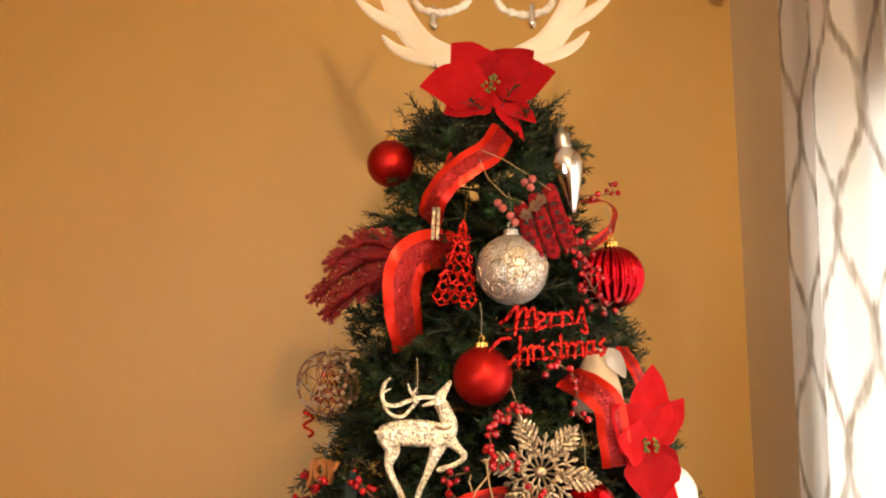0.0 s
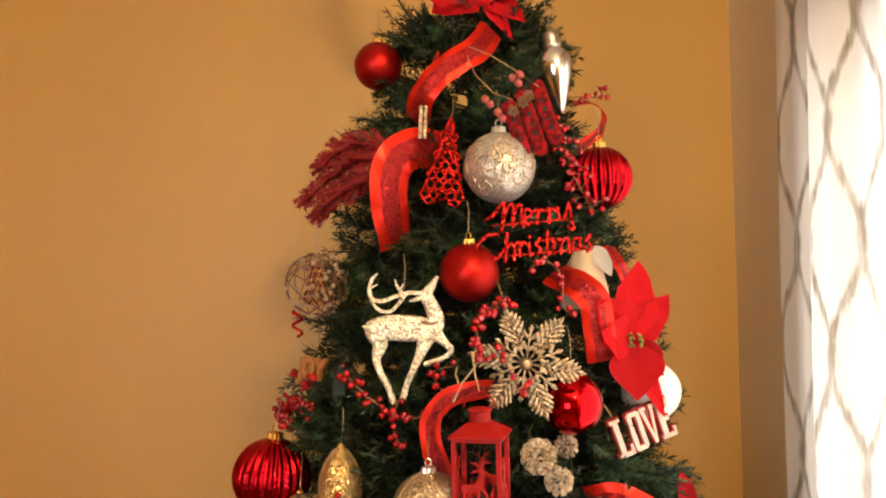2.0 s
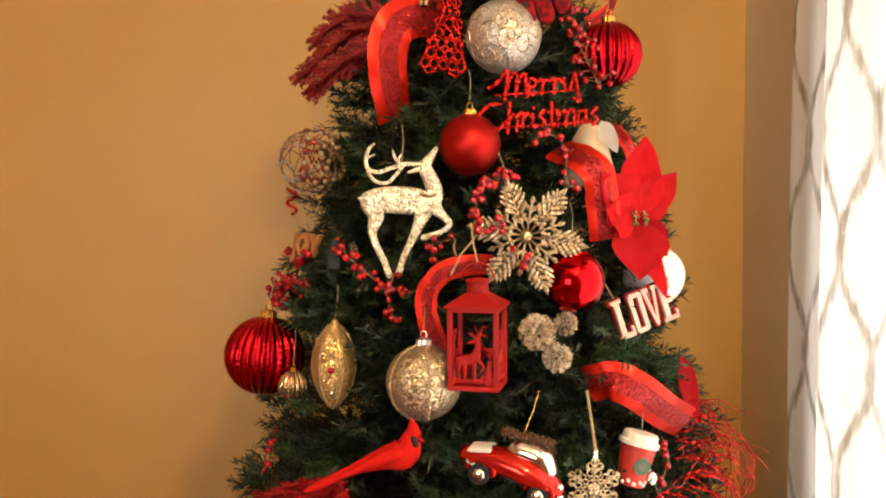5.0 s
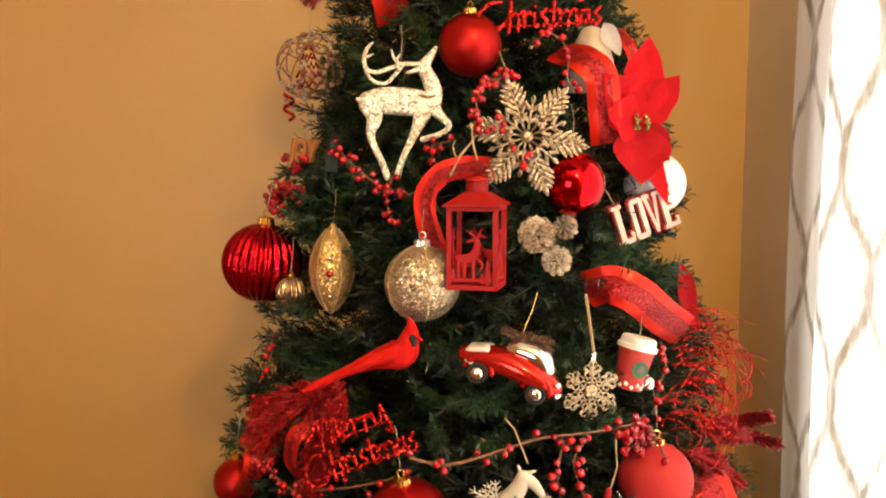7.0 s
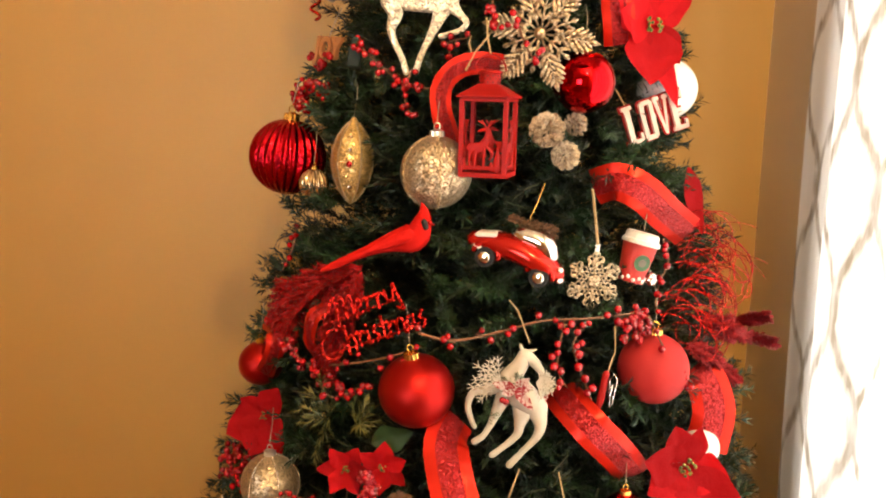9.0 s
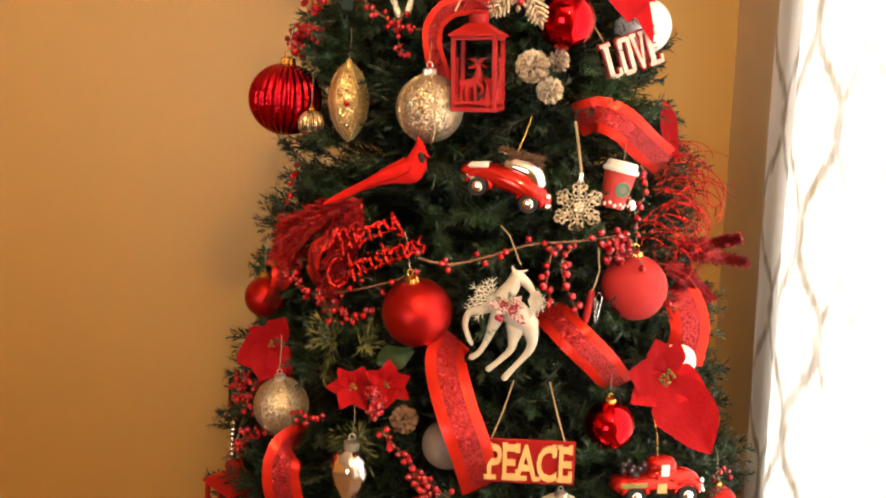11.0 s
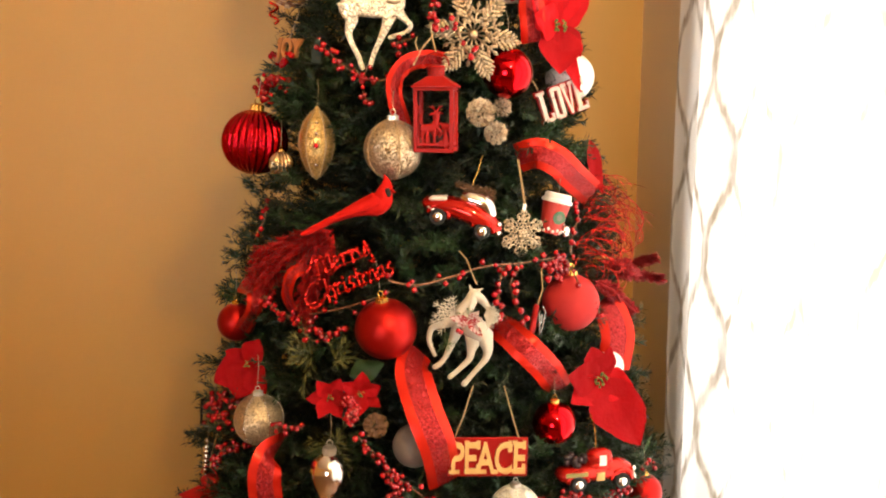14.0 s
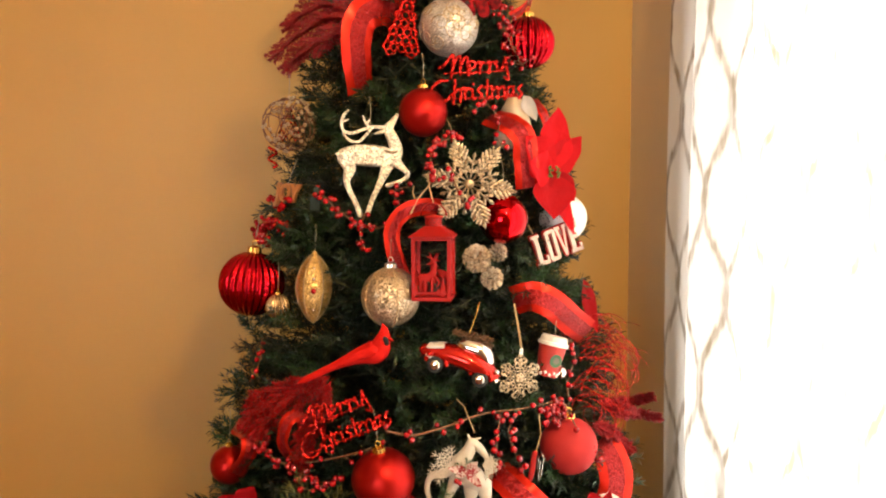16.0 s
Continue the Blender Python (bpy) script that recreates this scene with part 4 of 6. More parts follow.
ribbon([(0.194, 1.412, 1.817), (0.224, 1.362, 1.800), (0.246, 1.353, 1.776), (0.255, 1.366, 1.729), (0.265, 1.394, 1.682)], 0.05, "red wired ribbon beside the large poinsettia", (15, -10))
ribbon([(0.294, 1.479, 1.860), (0.305, 1.443, 1.828), (0.322, 1.467, 1.802)], 0.022, "short piece of red wired ribbon", (10, 10))

berry_spray([(0.212, 1.443, 2.061), (0.219, 1.444, 2.017), (0.237, 1.449, 1.972), (0.267, 1.452, 1.917)], "twig with small red berries hanging down", 3, 0.03, 4)
berry_spray([(0.230, 1.519, 2.117), (0.274, 1.580, 2.129), (0.327, 1.666, 2.144), (0.317, 1.664, 2.165)], "thin twig with a few red berries", 1, 0.012, 5)
berry_spray([(0.149, 1.362, 1.825), (0.175, 1.367, 1.838), (0.200, 1.368, 1.814), (0.198, 1.352, 1.772), (0.210, 1.353, 1.755)], "curved twig with red berries", 1, 0.012, 6)


# ---- middle of the tree ----
at, k = (-0.042, 1.364, 1.725), 0.000407
deer = [[(588, 262, 40), (640, 258, 48), (720, 262, 50), (775, 268, 44), (800, 270, 34)], [(806, 272, 36), (818, 236, 32), (806, 190, 28), (786, 150, 25)],
        [(778, 140, 24), (800, 112, 17), (824, 76, 8)], [(758, 150, 10), (724, 160, 5)], [(586, 270, 38), (606, 318, 30), (592, 372, 17), (604, 420, 13), (634, 482, 12), (650, 530, 13)],
        [(782, 290, 38), (762, 345, 22), (732, 410, 14), (704, 470, 12), (686, 530, 13)], [(815, 285, 28), (848, 318, 15), (872, 346, 12), (846, 374, 10), (778, 396, 11)],
        [(762, 132, 9), (715, 130, 8), (668, 142, 8), (620, 158, 8), (582, 150, 8), (570, 116, 8), (582, 76, 7), (602, 56, 4)], [(704, 138, 8), (676, 172, 7), (646, 198, 7), (606, 192, 7), (576, 158, 6)],
        [(574, 108, 6), (602, 96, 3)], [(696, 132, 7), (676, 106, 6), (668, 80, 3)], [(684, 122, 6), (698, 96, 3)], [(566, 262, 14), (546, 252, 6)]]
rd = thing("reindeer_ornament", pose(*at), "flat white glitter reindeer ornament looking back", "ornament")
part("figure", limbs(deer, k, 700, 300, -0.0035), WHITE_GLIT, rd, smooth=True)
part("collar", limbs([[(768, 240, 7), (800, 246, 9), (822, 240, 6)]], k, 700, 300, -0.0055), CONE_GOLD, rd, "brown glitter collar")
hang(rd, 170 * k, 0.06)


def flake_feather(at, k, label, tilt):
    """A six-armed snowflake whose arms carry rows of seed-like leaves."""
    ob = thing("snowflake_ornament", pose(*at, *tilt), label, "ornament", "snowflakes on the tree")

    def leaf(owner, z, w, s, fat):
        part("leaf", limb(bmesh.new(), [(0, z, 1.8 * k), (s * w * 0.55, z + w * 0.62, fat * k), (s * w, z + w * 1.1, 2.2 * k)], 0.6, 6, 3), SILVER_GLIT, owner, smooth=True)

    ln = 100 * k
    for n in range(6):
        arm = part("arm", limb(tube(bmesh.new(), [(0, 0, 0), (0, 0, ln * 0.95)], 2.4 * k, 6, 0.7), [(0, ln * 0.9, 2.4 * k), (0, ln, 5.5 * k), (0, ln * 1.1, 1.8 * k)], 0.6, 6, 3),
                   SILVER_GLIT, ob, m=pose(0, 0, 0, 0, 60 * n, 0), smooth=True)
        for i in range(6):
            for s in (-1, 1):
                leaf(arm, ln * (0.26 + 0.12 * i), (12, 19, 22, 20, 16, 11)[i] * k, s, 4.8)
        small = part("small_arm", tube(bmesh.new(), [(0, 0, 8 * k), (0, -0.002, 66 * k)], 2.2 * k, 6), SILVER_GLIT, ob, m=pose(0, -0.002, 0, 0, 60 * n + 30, 0), smooth=True)
        for s in (-1, 1):
            for q in (24, 44):
                leaf(small, q * k, 13 * k, s, 4.0)
        leaf(small, 58 * k, 12 * k, 0, 5.0)
    part("hub", lathe([(0, 4 * k), (7 * k, 3 * k), (11 * k, 0), (7 * k, -3 * k), (0, -4 * k)], 20), CHAMPAGNE, ob, "pale bead at the hub", pose(0, -0.004, 0, 90, 0, 0), smooth=True)
    hang(ob, 98 * k, 0.05, TWINE, 0.0008)


def flake_cut(at, k, label, tilt):
    """A flat pierced snowflake with rounded lobes."""
    ob = thing("snowflake_ornament", pose(*at, *tilt), label, "ornament", "snowflakes on the tree")
    for arm in range(6):
        bm = bmesh.new()
        tube(bm, [(0, 0, 0), (0, 0, 52 * k)], 2.6 * k, 6)
        for z, r, x in ((45, 6.5, 0), (38, 5.5, 9), (38, 5.5, -9), (27, 5.5, 7), (27, 5.5, -7), (18, 4, 4), (18, 4, -4)):
            pts = [((x + r * math.cos(a)) * k, 0, (z + r * math.sin(a)) * k) for a in [j * math.pi / 6 for j in range(13)]]
            tube(bm, pts, 1.7 * k, 6)
        for s in (-1, 1):
            tube(bm, [(0, 0, 24 * k), (s * 14 * k, 0, 40 * k)], 1.8 * k, 6)
        part("arm", bm, SILVER_GLIT, ob, m=pose(0, 0, 0, 0, 60 * arm, 0), smooth=True)
    part("hub", lathe([(0, 2 * k), (10 * k, 2 * k), (12 * k, 0), (10 * k, -2 * k), (0, -2 * k)], 24), SILVER_GLIT, ob, m=pose(0, -0.002, 0, 90, 0, 0), smooth=True)
    part("tag_loop", boxes((-4 * k, -0.001, 50 * k, 4 * k, 0.001, 66 * k), bevel=0.0004), SILVER_CAP, ob)
    part("cord", tube(bmesh.new(), [(0, 0, 64 * k), (-6 * k, 0.01, 110 * k), (-9 * k, 0.03, 158 * k)], 2.6 * k, 6), TWINE, ob)


at, k = (0.136, 1.306, 1.689), 0.00079
flake_feather(at, k, "large champagne glitter snowflake with leafy arms", (0, -20, -12))
at, k = (0.231, 1.306, 1.326), 0.00086
flake_cut(at, k, "pierced gold glitter snowflake on a cord", (0, 4, 12))

at, k = (0.312, 1.399, 1.710), 0.00083
poinsettia(pose(*at, 0, 0, 18), [(88, 152 * k, 92 * k, 2, 0.1), (138, 128 * k, 92 * k, 14, 0.05), (165, 92 * k, 76 * k, 22, 0), (-95, 112 * k, 112 * k, 14, 0),
                                 (50, 112 * k, 72 * k, 0, 0.15), (-50, 88 * k, 62 * k, 4, 0.1), (-66, 160 * k, 44 * k, -6, 0.1)],
           "large red fabric poinsettia on the side of the tree", 2, 17 * k)
at, d = (0.363, 1.501, 1.617), 0.10038
bauble(at, d, PEARL, "pearl white bauble behind the poinsettia", SILVER_CAP)
at, d = (0.208, 1.354, 1.622), 0.0950
bauble(at, d, RED_SHINY, "mirror red bauble under the large snowflake")
at, d = (-0.276, 1.508, 1.488), 0.13252
bauble(at, d, RED_RIB, "large dark red ribbed glass bauble", GOLD, 26, 0.07, 0.98, (0, 6, 0))

# gold pointed ornament
at, k = (-0.150, 1.404, 1.491), 0.00088
fin = thing("finial_ornament", pose(*at, 0, 2, 0), "gold glitter almond-shaped ornament with beaded seams", "ornament")
prof = [(0, -80), (7, -74), (20, -58), (32, -34), (38, -6), (36, 20), (28, 44), (16, 62), (7, 72), (4, 78), (0, 80)]
part("body", lathe([(r * k, z * k) for r, z in prof], 32), GOLD_GLIT, fin, smooth=True)
for a in (-125, -58, 0, 180):
    bm = bmesh.new()
    for i in range(34):
        z = (-72 + 140 * i / 33)
        r = np.interp(z, [p[1] for p in prof], [p[0] for p in prof])
        ball(bm, ((r + 0.8) * k * math.cos(radians(a)), (r + 0.8) * k * math.sin(radians(a)), z * k), 2.3 * k, 6, 4)
    part("bead_seam", bm, CHAMPAGNE, fin, smooth=True)
for z, r in ((-45, 4), (-4, 6), (22, 4), (44, 3)):
    part("gem", ball(bmesh.new(), (0, -np.interp(z, [p[1] for p in prof], [p[0] for p in prof]) * k, z * k), r * k, 8, 6), RED_BERRY if z in (-4,) else SILVER, fin, smooth=True)
hang(fin, 80 * k)

at, d = (-0.010, 1.293, 1.485), 0.10705
gb = bauble(at, d, SILVER_GLIT, "champagne glitter bauble with twisted cord seams", SILVER_CAP)
for a in (-80, -150):
    bm = bmesh.new()
    r = d / 2 * 1.005
    for i in range(60):
        la = -1.45 + 2.9 * i / 59
        lo = radians(a)
        ball(bm, (r * math.cos(la) * math.cos(lo) + 0.0012 * math.cos(i * 1.4), r * math.cos(la) * math.sin(lo), r * math.sin(la)), 0.0020, 6, 4)
    part("cord_seam", bm, CHAMPAGNE, gb, smooth=True)
at, d = (-0.221, 1.455, 1.448), 0.05048
bauble(at, d, material("gold_ribbed", (0.55, 0.40, 0.22), 0.25, 0.9), "small ribbed gold bauble", GOLD, 18, 0.12)


def lantern(at, k, label, tilt):
    """A small painted tin lantern: pierced side panels with a reindeer and firs, a roof and a vented chimney."""
    ob = thing("lantern_ornament", pose(*at, *tilt), label, "ornament", "tin lanterns on the tree")
    w, h = 46 * k, 73 * k
    t = 4.5 * k
    part("base", boxes((-w, -w, -h, w, w, -h + 2 * t), bevel=0.001), RED_PAINT, ob)
    part("top_plate", boxes((-w, -w, h - t * 1.5, w, w, h), bevel=0.001), RED_PAINT, ob)
    for sx in (-1, 1):
        for sy in (-1, 1):
            part("post", boxes((sx * w - (2 * t if sx > 0 else 0), sy * w - (2 * t if sy > 0 else 0), -h + 2 * t, sx * w + (2 * t if sx < 0 else 0), sy * w + (2 * t if sy < 0 else 0), h - 1.5 * t), bevel=0.0006), RED_PAINT, ob)
    bm = bmesh.new()
    lo = [bm.verts.new((x * w * 1.12, y * w * 1.12, h)) for x, y in ((-1, -1), (1, -1), (1, 1), (-1, 1))]
    lo2 = [bm.verts.new((x * w * 1.12, y * w * 1.12, h + 4 * k)) for x, y in ((-1, -1), (1, -1), (1, 1), (-1, 1))]
    hi = [bm.verts.new((x * w * 0.42, y * w * 0.42, h + 26 * k)) for x, y in ((-1, -1), (1, -1), (1, 1), (-1, 1))]
    bm.faces.new(lo)
    bm.faces.new(hi)
    for a, b in ((lo, lo2), (lo2, hi)):
        for i in range(4):
            bm.faces.new((a[i], a[(i + 1) % 4], b[(i + 1) % 4], b[i]))
    bmesh.ops.bevel(bm, geom=list(bm.edges), offset=1.2 * k, segments=1, affect="EDGES")
    part("roof", bm, RED_PAINT, ob)
    ch = part("chimney", lathe([(0, h + 24 * k), (20 * k, h + 24 * k), (20 * k, h + 44 * k), (23 * k, h + 46 * k), (20 * k, h + 50 * k), (0, h + 54 * k)], 24), RED_PAINT, ob, smooth=False)
    bm = bmesh.new()
    for row in range(3):
        for i in range(12):
            a = 2 * math.pi * (i + 0.5 * (row % 2)) / 12
            ball(bm, (19.8 * k * math.cos(a), 19.8 * k * math.sin(a), h + (29 + 6 * row) * k), 1.5 * k, 6, 4)
    stuff(part("vent_hole", bm, BLACK, ch))
    pts = [(30 * k * math.cos(a), 0, h + 50 * k + 30 * k * math.sin(a)) for a in [i * math.pi / 10 for i in range(11)]]
    part("handle", tube(bmesh.new(), pts, 1.6 * k, 6), RED_PAINT, ob)
    scene_cut = [[(-24, 12, 10), (-4, 10, 11), (6, 0, 9)], [(4, 2, 8), (10, -18, 6), (6, -26, 5)], [(4, -26, 5), (-10, -22, 2)], [(6, -28, 2), (-2, -42, 2)], [(8, -28, 2), (16, -42, 2)], [(0, -36, 1.5), (-10, -42, 1.5)],
                 [(-24, 14, 6), (-28, 34, 3), (-26, 52, 3)], [(-16, 16, 5), (-16, 52, 3)], [(2, 12, 5), (2, 52, 3)], [(6, 8, 4), (20, 22, 3), (14, 34, 2)],
                 [(30, 52, 10), (30, 40, 8), (30, 28, 5), (30, 14, 2)], [(-38, 52, 6), (-38, 40, 4), (-38, 32, 2)], [(-42, 52, 5), (42, 52, 5)], [(18, 52, 7), (18, 42, 3)]]
    for a in (0, 90, 180, 270):
        part("panel_cutout", limbs(scene_cut, k * 0.92, 0, -6, -0.0012), RED_PAINT, ob, m=pose(0, 0, 0, 0, 0, a) @ pose(0, -w + t, -2 * k), smooth=True)
    part("candle", lathe([(0, -h + 2 * t), (14 * k, -h + 2 * t), (14 * k, -h + 34 * k), (0, -h + 36 * k)], 16), material("candle_dark", (0.04, 0.02, 0.02), 0.6), ob, smooth=True)
    part("hanger", tube(bmesh.new(), [(0, 0, h + 80 * k), (-10 * k, 0.01, h + 110 * k), (-20 * k, 0.03, h + 150 * k)], 0.0014, 5), TWINE, ob)


at, k = (0.065, 1.265, 1.539), 0.00076
lantern(at, k, "small red tin lantern with a cut-out reindeer", (0, 0, -14))
at, k = (-0.397, 1.457, 0.703), 0.00083
lantern(at, k, "small red tin lantern low on the tree", (0, 8, -40))
ribbon([(0.088, 1.368, 1.644), (0.046, 1.331, 1.646), (0.009, 1.313, 1.631), (-0.007, 1.307, 1.597), (0.002, 1.314, 1.551), (0.021, 1.344, 1.505)], 0.036, "red wired ribbon looped behind the lantern", (35, 20))

# gilded cones


def pine_cone(at, d, label, mat, tilt, n=46):
    ob = thing("pine_cone", pose(*at, *tilt), label, "pine cone", "cones on the tree")
    bm = bmesh.new()
    r = d / 2
    for i in range(n):
        s = (i + 0.5) / n
        a = i * 2.39996
        z = r * (0.9 - 1.8 * s)
        w = r * (0.02 + 0.92 * math.sin(math.pi * (0.03 + 0.80 * s)))
        base = len(bm.verts)
        c, q = Vector((math.cos(a), math.sin(a), 0)), Vector((-math.sin(a), math.cos(a), 0))
        sc = r * 0.30
        p = c * w + Vector((0, 0, z))
        vs = [bm.verts.new(v) for v in (c * w * 0.3 + Vector((0, 0, z - sc * 0.2)), p - q * sc * 0.8, p + c * sc * 0.35 + Vector((0, 0, sc * 0.35)), p + q * sc * 0.8, p - Vector((0, 0, sc * 0.45)))]
        for f in ((0, 1, 2), (0, 2, 3), (0, 3, 4), (0, 4, 1), (1, 4, 3, 2)):
            bm.faces.new([vs[j] for j in f])
    part("cone", bm, mat, ob)
    return ob


at, d = (0.153, 1.320, 1.551), 0.05543
pine_cone(at, d, "gilded pine cone among the branches", CONE_GOLD, (70, 0, 0))
at, d = (0.199, 1.351, 1.559), 0.03845
pine_cone(at, d, "gilded pine cone among the branches", CONE_GOLD, (60, 0, 40))
at, d = (0.183, 1.325, 1.513), 0.04584
pine_cone(at, d, "gilded pine cone among the branches", CONE_GOLD, (80, 0, 20))
at, d = (-0.050, 1.216, 0.994), 0.04631
pine_cone(at, d, "small brown pine cone beside the red flowers", CONE_BROWN, (60, 0, 0), 34)

# letters
at, k = (0.325, 1.420, 1.569), 0.00071
love = thing("word_ornament", pose(*at, 0, -19, 14), "white wooden word ornament that says LOVE, edged in red", "ornament", "word ornaments")
PINK_WOOD = material("pink_white_wood", (0.66, 0.50, 0.42), 0.5, scale=30)
slabs = {"L": [(-62, -44, -50, 44), (-50, -44, -30, -34), (-68, 36, -44, 44), (-68, -44, -50, -36), (-36, -44, -30, -22)],
         "O": [(-26, -40, -16, 40), (-4, -40, 6, 40), (-22, 34, 2, 44), (-22, -44, 2, -34)],
         "V": [(8, 36, 24, 44), (32, 36, 48, 44)],
         "E": [(48, -44, 60, 44), (44, 36, 78, 44), (44, -44, 80, -35), (60, -4, 72, 4), (72, 26, 78, 44), (74, -44, 80, -24)]}
for name, rects in slabs.items():
    for grow, depth, mat in ((0, (-0.006, -0.0005), PINK_WOOD), (3.2, (0.0, 0.004), RED_PAINT)):
        bm = bmesh.new()
        for a, b, c, d in rects:
            box(bm, (a - grow) * k, depth[0], (b - grow) * k, (c + grow) * k, depth[1], (d + grow) * k)
        if name == "V":
            limb(bm, [(15 * k, 40 * k, (6 + grow) * k), (27 * k, -40 * k, (4 + grow) * k)], -(depth[1] - depth[0]) / 2)
            limb(bm, [(40 * k, 40 * k, (5 + grow) * k), (29 * k, -40 * k, (4 + grow) * k)], -(depth[1] - depth[0]) / 2)
        part("letter" if not grow else "backing", bm, mat, love, "" if not grow else "red edge")
part("cord", tube(bmesh.new(), [(-50 * k, 0, 32 * k), (-54 * k, 0.01, 70 * k), (-56 * k, 0.03, 110 * k)], 0.0011, 5), TWINE, love)
at, k = (-0.200, 1.475, 1.672), 0.00072
joy = thing("word_ornament", pose(*at, 0, 4, -35), "tan wooden word ornament that says JOY", "ornament", "word ornaments")
part("lettering", text_bm("JOY", 48 * k, 0.004, 0.0006, 0.2, 1.0, 0.0016, 92 * k), material("rust_wood", (0.38, 0.15, 0.045), 0.5, scale=40), joy)
hang(joy, 24 * k)
PLUG_GREEN = material("plug_plastic", (0.008, 0.016, 0.010), 0.5, spec=0.2)
plug = thing("cable_plug", pose(*(-0.145, 1.386, 1.658), 0, 4, 0), "dark green plug of a light cable", "plug")
part("body", boxes((-0.010, -0.008, -0.020, 0.010, 0.008, 0.010), bevel=0.002), PLUG_GREEN, plug)
part("neck", boxes((-0.006, -0.005, 0.0105, 0.006, 0.005, 0.026), bevel=0.002), PLUG_GREEN, plug)

# wire globe with red letters
at, k = (-0.199, 1.545, 1.809), 0.00097
wg = thing("wire_globe_ornament", pose(*at), "openwork globe of gold wire and beads with red glitter letters", "ornament")
bm, bb2 = bmesh.new(), bmesh.new()
rs = random.Random(8)
for i in range(15):
    ax = Vector((rs.gauss(0, 1), rs.gauss(0, 1), rs.gauss(0, 1))).normalized()
    u = ax.orthogonal().normalized()
    v = ax.cross(u)
    off, rr = rs.uniform(-0.6, 0.6), 56 * k
    q = math.sqrt(1 - off * off)
    tube(bm, [(ax * off + (u * math.cos(a) + v * math.sin(a)) * q) * rr for a in [j * math.pi / 9 for j in range(19)]], 0.0010, 5)
    for j in range(6):
        a = rs.uniform(0, 6.28)
        ball(bb2, (ax * off + (u * math.cos(a) + v * math.sin(a)) * q) * rr, 4.2 * k, 8, 6)
stuff(part("wire", bm, TWIG, wg))
stuff(part("bead", bb2, CHAMPAGNE, wg, smooth=True))
bm = bmesh.new()
for i in range(5):
    z = 30 - 15 * i
    w = 6 + 5 * i
    tube(bm, [((-w + 2 * w * j / 8) * k, -0.01, (z + (5 if j % 2 else -5)) * k) for j in range(9)], 2.6 * k, 5)
part("red_figure", bm, RED_GLIT, wg, "red glitter tree inside the globe", smooth=True)
hang(wg, 56 * k)
at, k = (-0.232, 1.530, 1.742), 0.00085
sm = thing("red_hook_ornament", pose(*at, 0, 0, -20), "small curled red glitter ornament", "ornament")
part("wire", tube(bmesh.new(), [((11 * math.sin(a * 1.7)) * k, 0, (8 * a - 26) * k) for a in [j * 0.45 for j in range(15)]], 3.2 * k, 6), RED_GLIT, sm, smooth=True)

# beige bell behind the ribbon
at, k = (0.248, 1.452, 1.802), 0.00095
bell = thing("bell_ornament", pose(*at), "cream fabric bell half hidden by ribbon", "ornament")
part("cup", lathe([(0, 62 * k), (14 * k, 58 * k), (30 * k, 30 * k), (40 * k, -10 * k), (44 * k, -42 * k), (40 * k, -44 * k), (0, -40 * k)], 28), material("cream_fabric", (0.62, 0.50, 0.34), 0.8, bump=0.2), bell, smooth=True)
part("white_flap", petal_bm(58 * k, 28 * k, 0.0, 77), WHITE_PLAIN, bell, m=pose(14 * k, -30 * k, 62 * k, 90, 62, 0), smooth=True)

# berries round the middle
for path, per, sp, sd in (
        ([(0.116, 1.333, 1.777), (0.096, 1.329, 1.769), (0.072, 1.331, 1.757), (0.066, 1.318, 1.724), (0.078, 1.311, 1.693)], 2, 0.014, 21),
        ([(-0.141, 1.387, 1.677), (-0.114, 1.365, 1.650), (-0.071, 1.355, 1.618), (-0.029, 1.344, 1.607), (0.029, 1.341, 1.636)], 2, 0.012, 22),
        ([(-0.054, 1.354, 1.634), (-0.062, 1.349, 1.602), (-0.059, 1.348, 1.579), (-0.046, 1.341, 1.563)], 1, 0.010, 23),
        ([(-0.208, 1.485, 1.603), (-0.243, 1.529, 1.611), (-0.266, 1.555, 1.589), (-0.249, 1.506, 1.572)], 4, 0.016, 24),
        ([(0.101, 1.295, 1.717), (0.108, 1.289, 1.686), (0.128, 1.289, 1.651), (0.144, 1.288, 1.671)], 1, 0.010, 25),
        ([(0.029, 1.341, 1.636), (0.009, 1.344, 1.652), (0.001, 1.353, 1.675), (0.030, 1.346, 1.683)], 1, 0.012, 26),
        ([(-0.237, 1.525, 1.654), (-0.217, 1.485, 1.644), (-0.200, 1.461, 1.659)], 2, 0.012, 27)):
    berry_spray(path, "brown twig with shiny red berries among the needles", per, sp, sd)
twig = thing("twig", pose(0, 0, 0), "bare light brown twig forking up behind the lantern", "twig")
part("stem", tube(bmesh.new(), [(0.029, 1.320, 1.634), (0.042, 1.320, 1.661), (0.062, 1.316, 1.685), (0.070, 1.312, 1.701)], 0.0022, 6, 0.6), TWINE, twig)
part("fork", tube(bmesh.new(), [(0.039, 1.321, 1.655), (0.033, 1.322, 1.674), (0.036, 1.321, 1.685)], 0.0016, 6, 0.6), TWINE, twig)

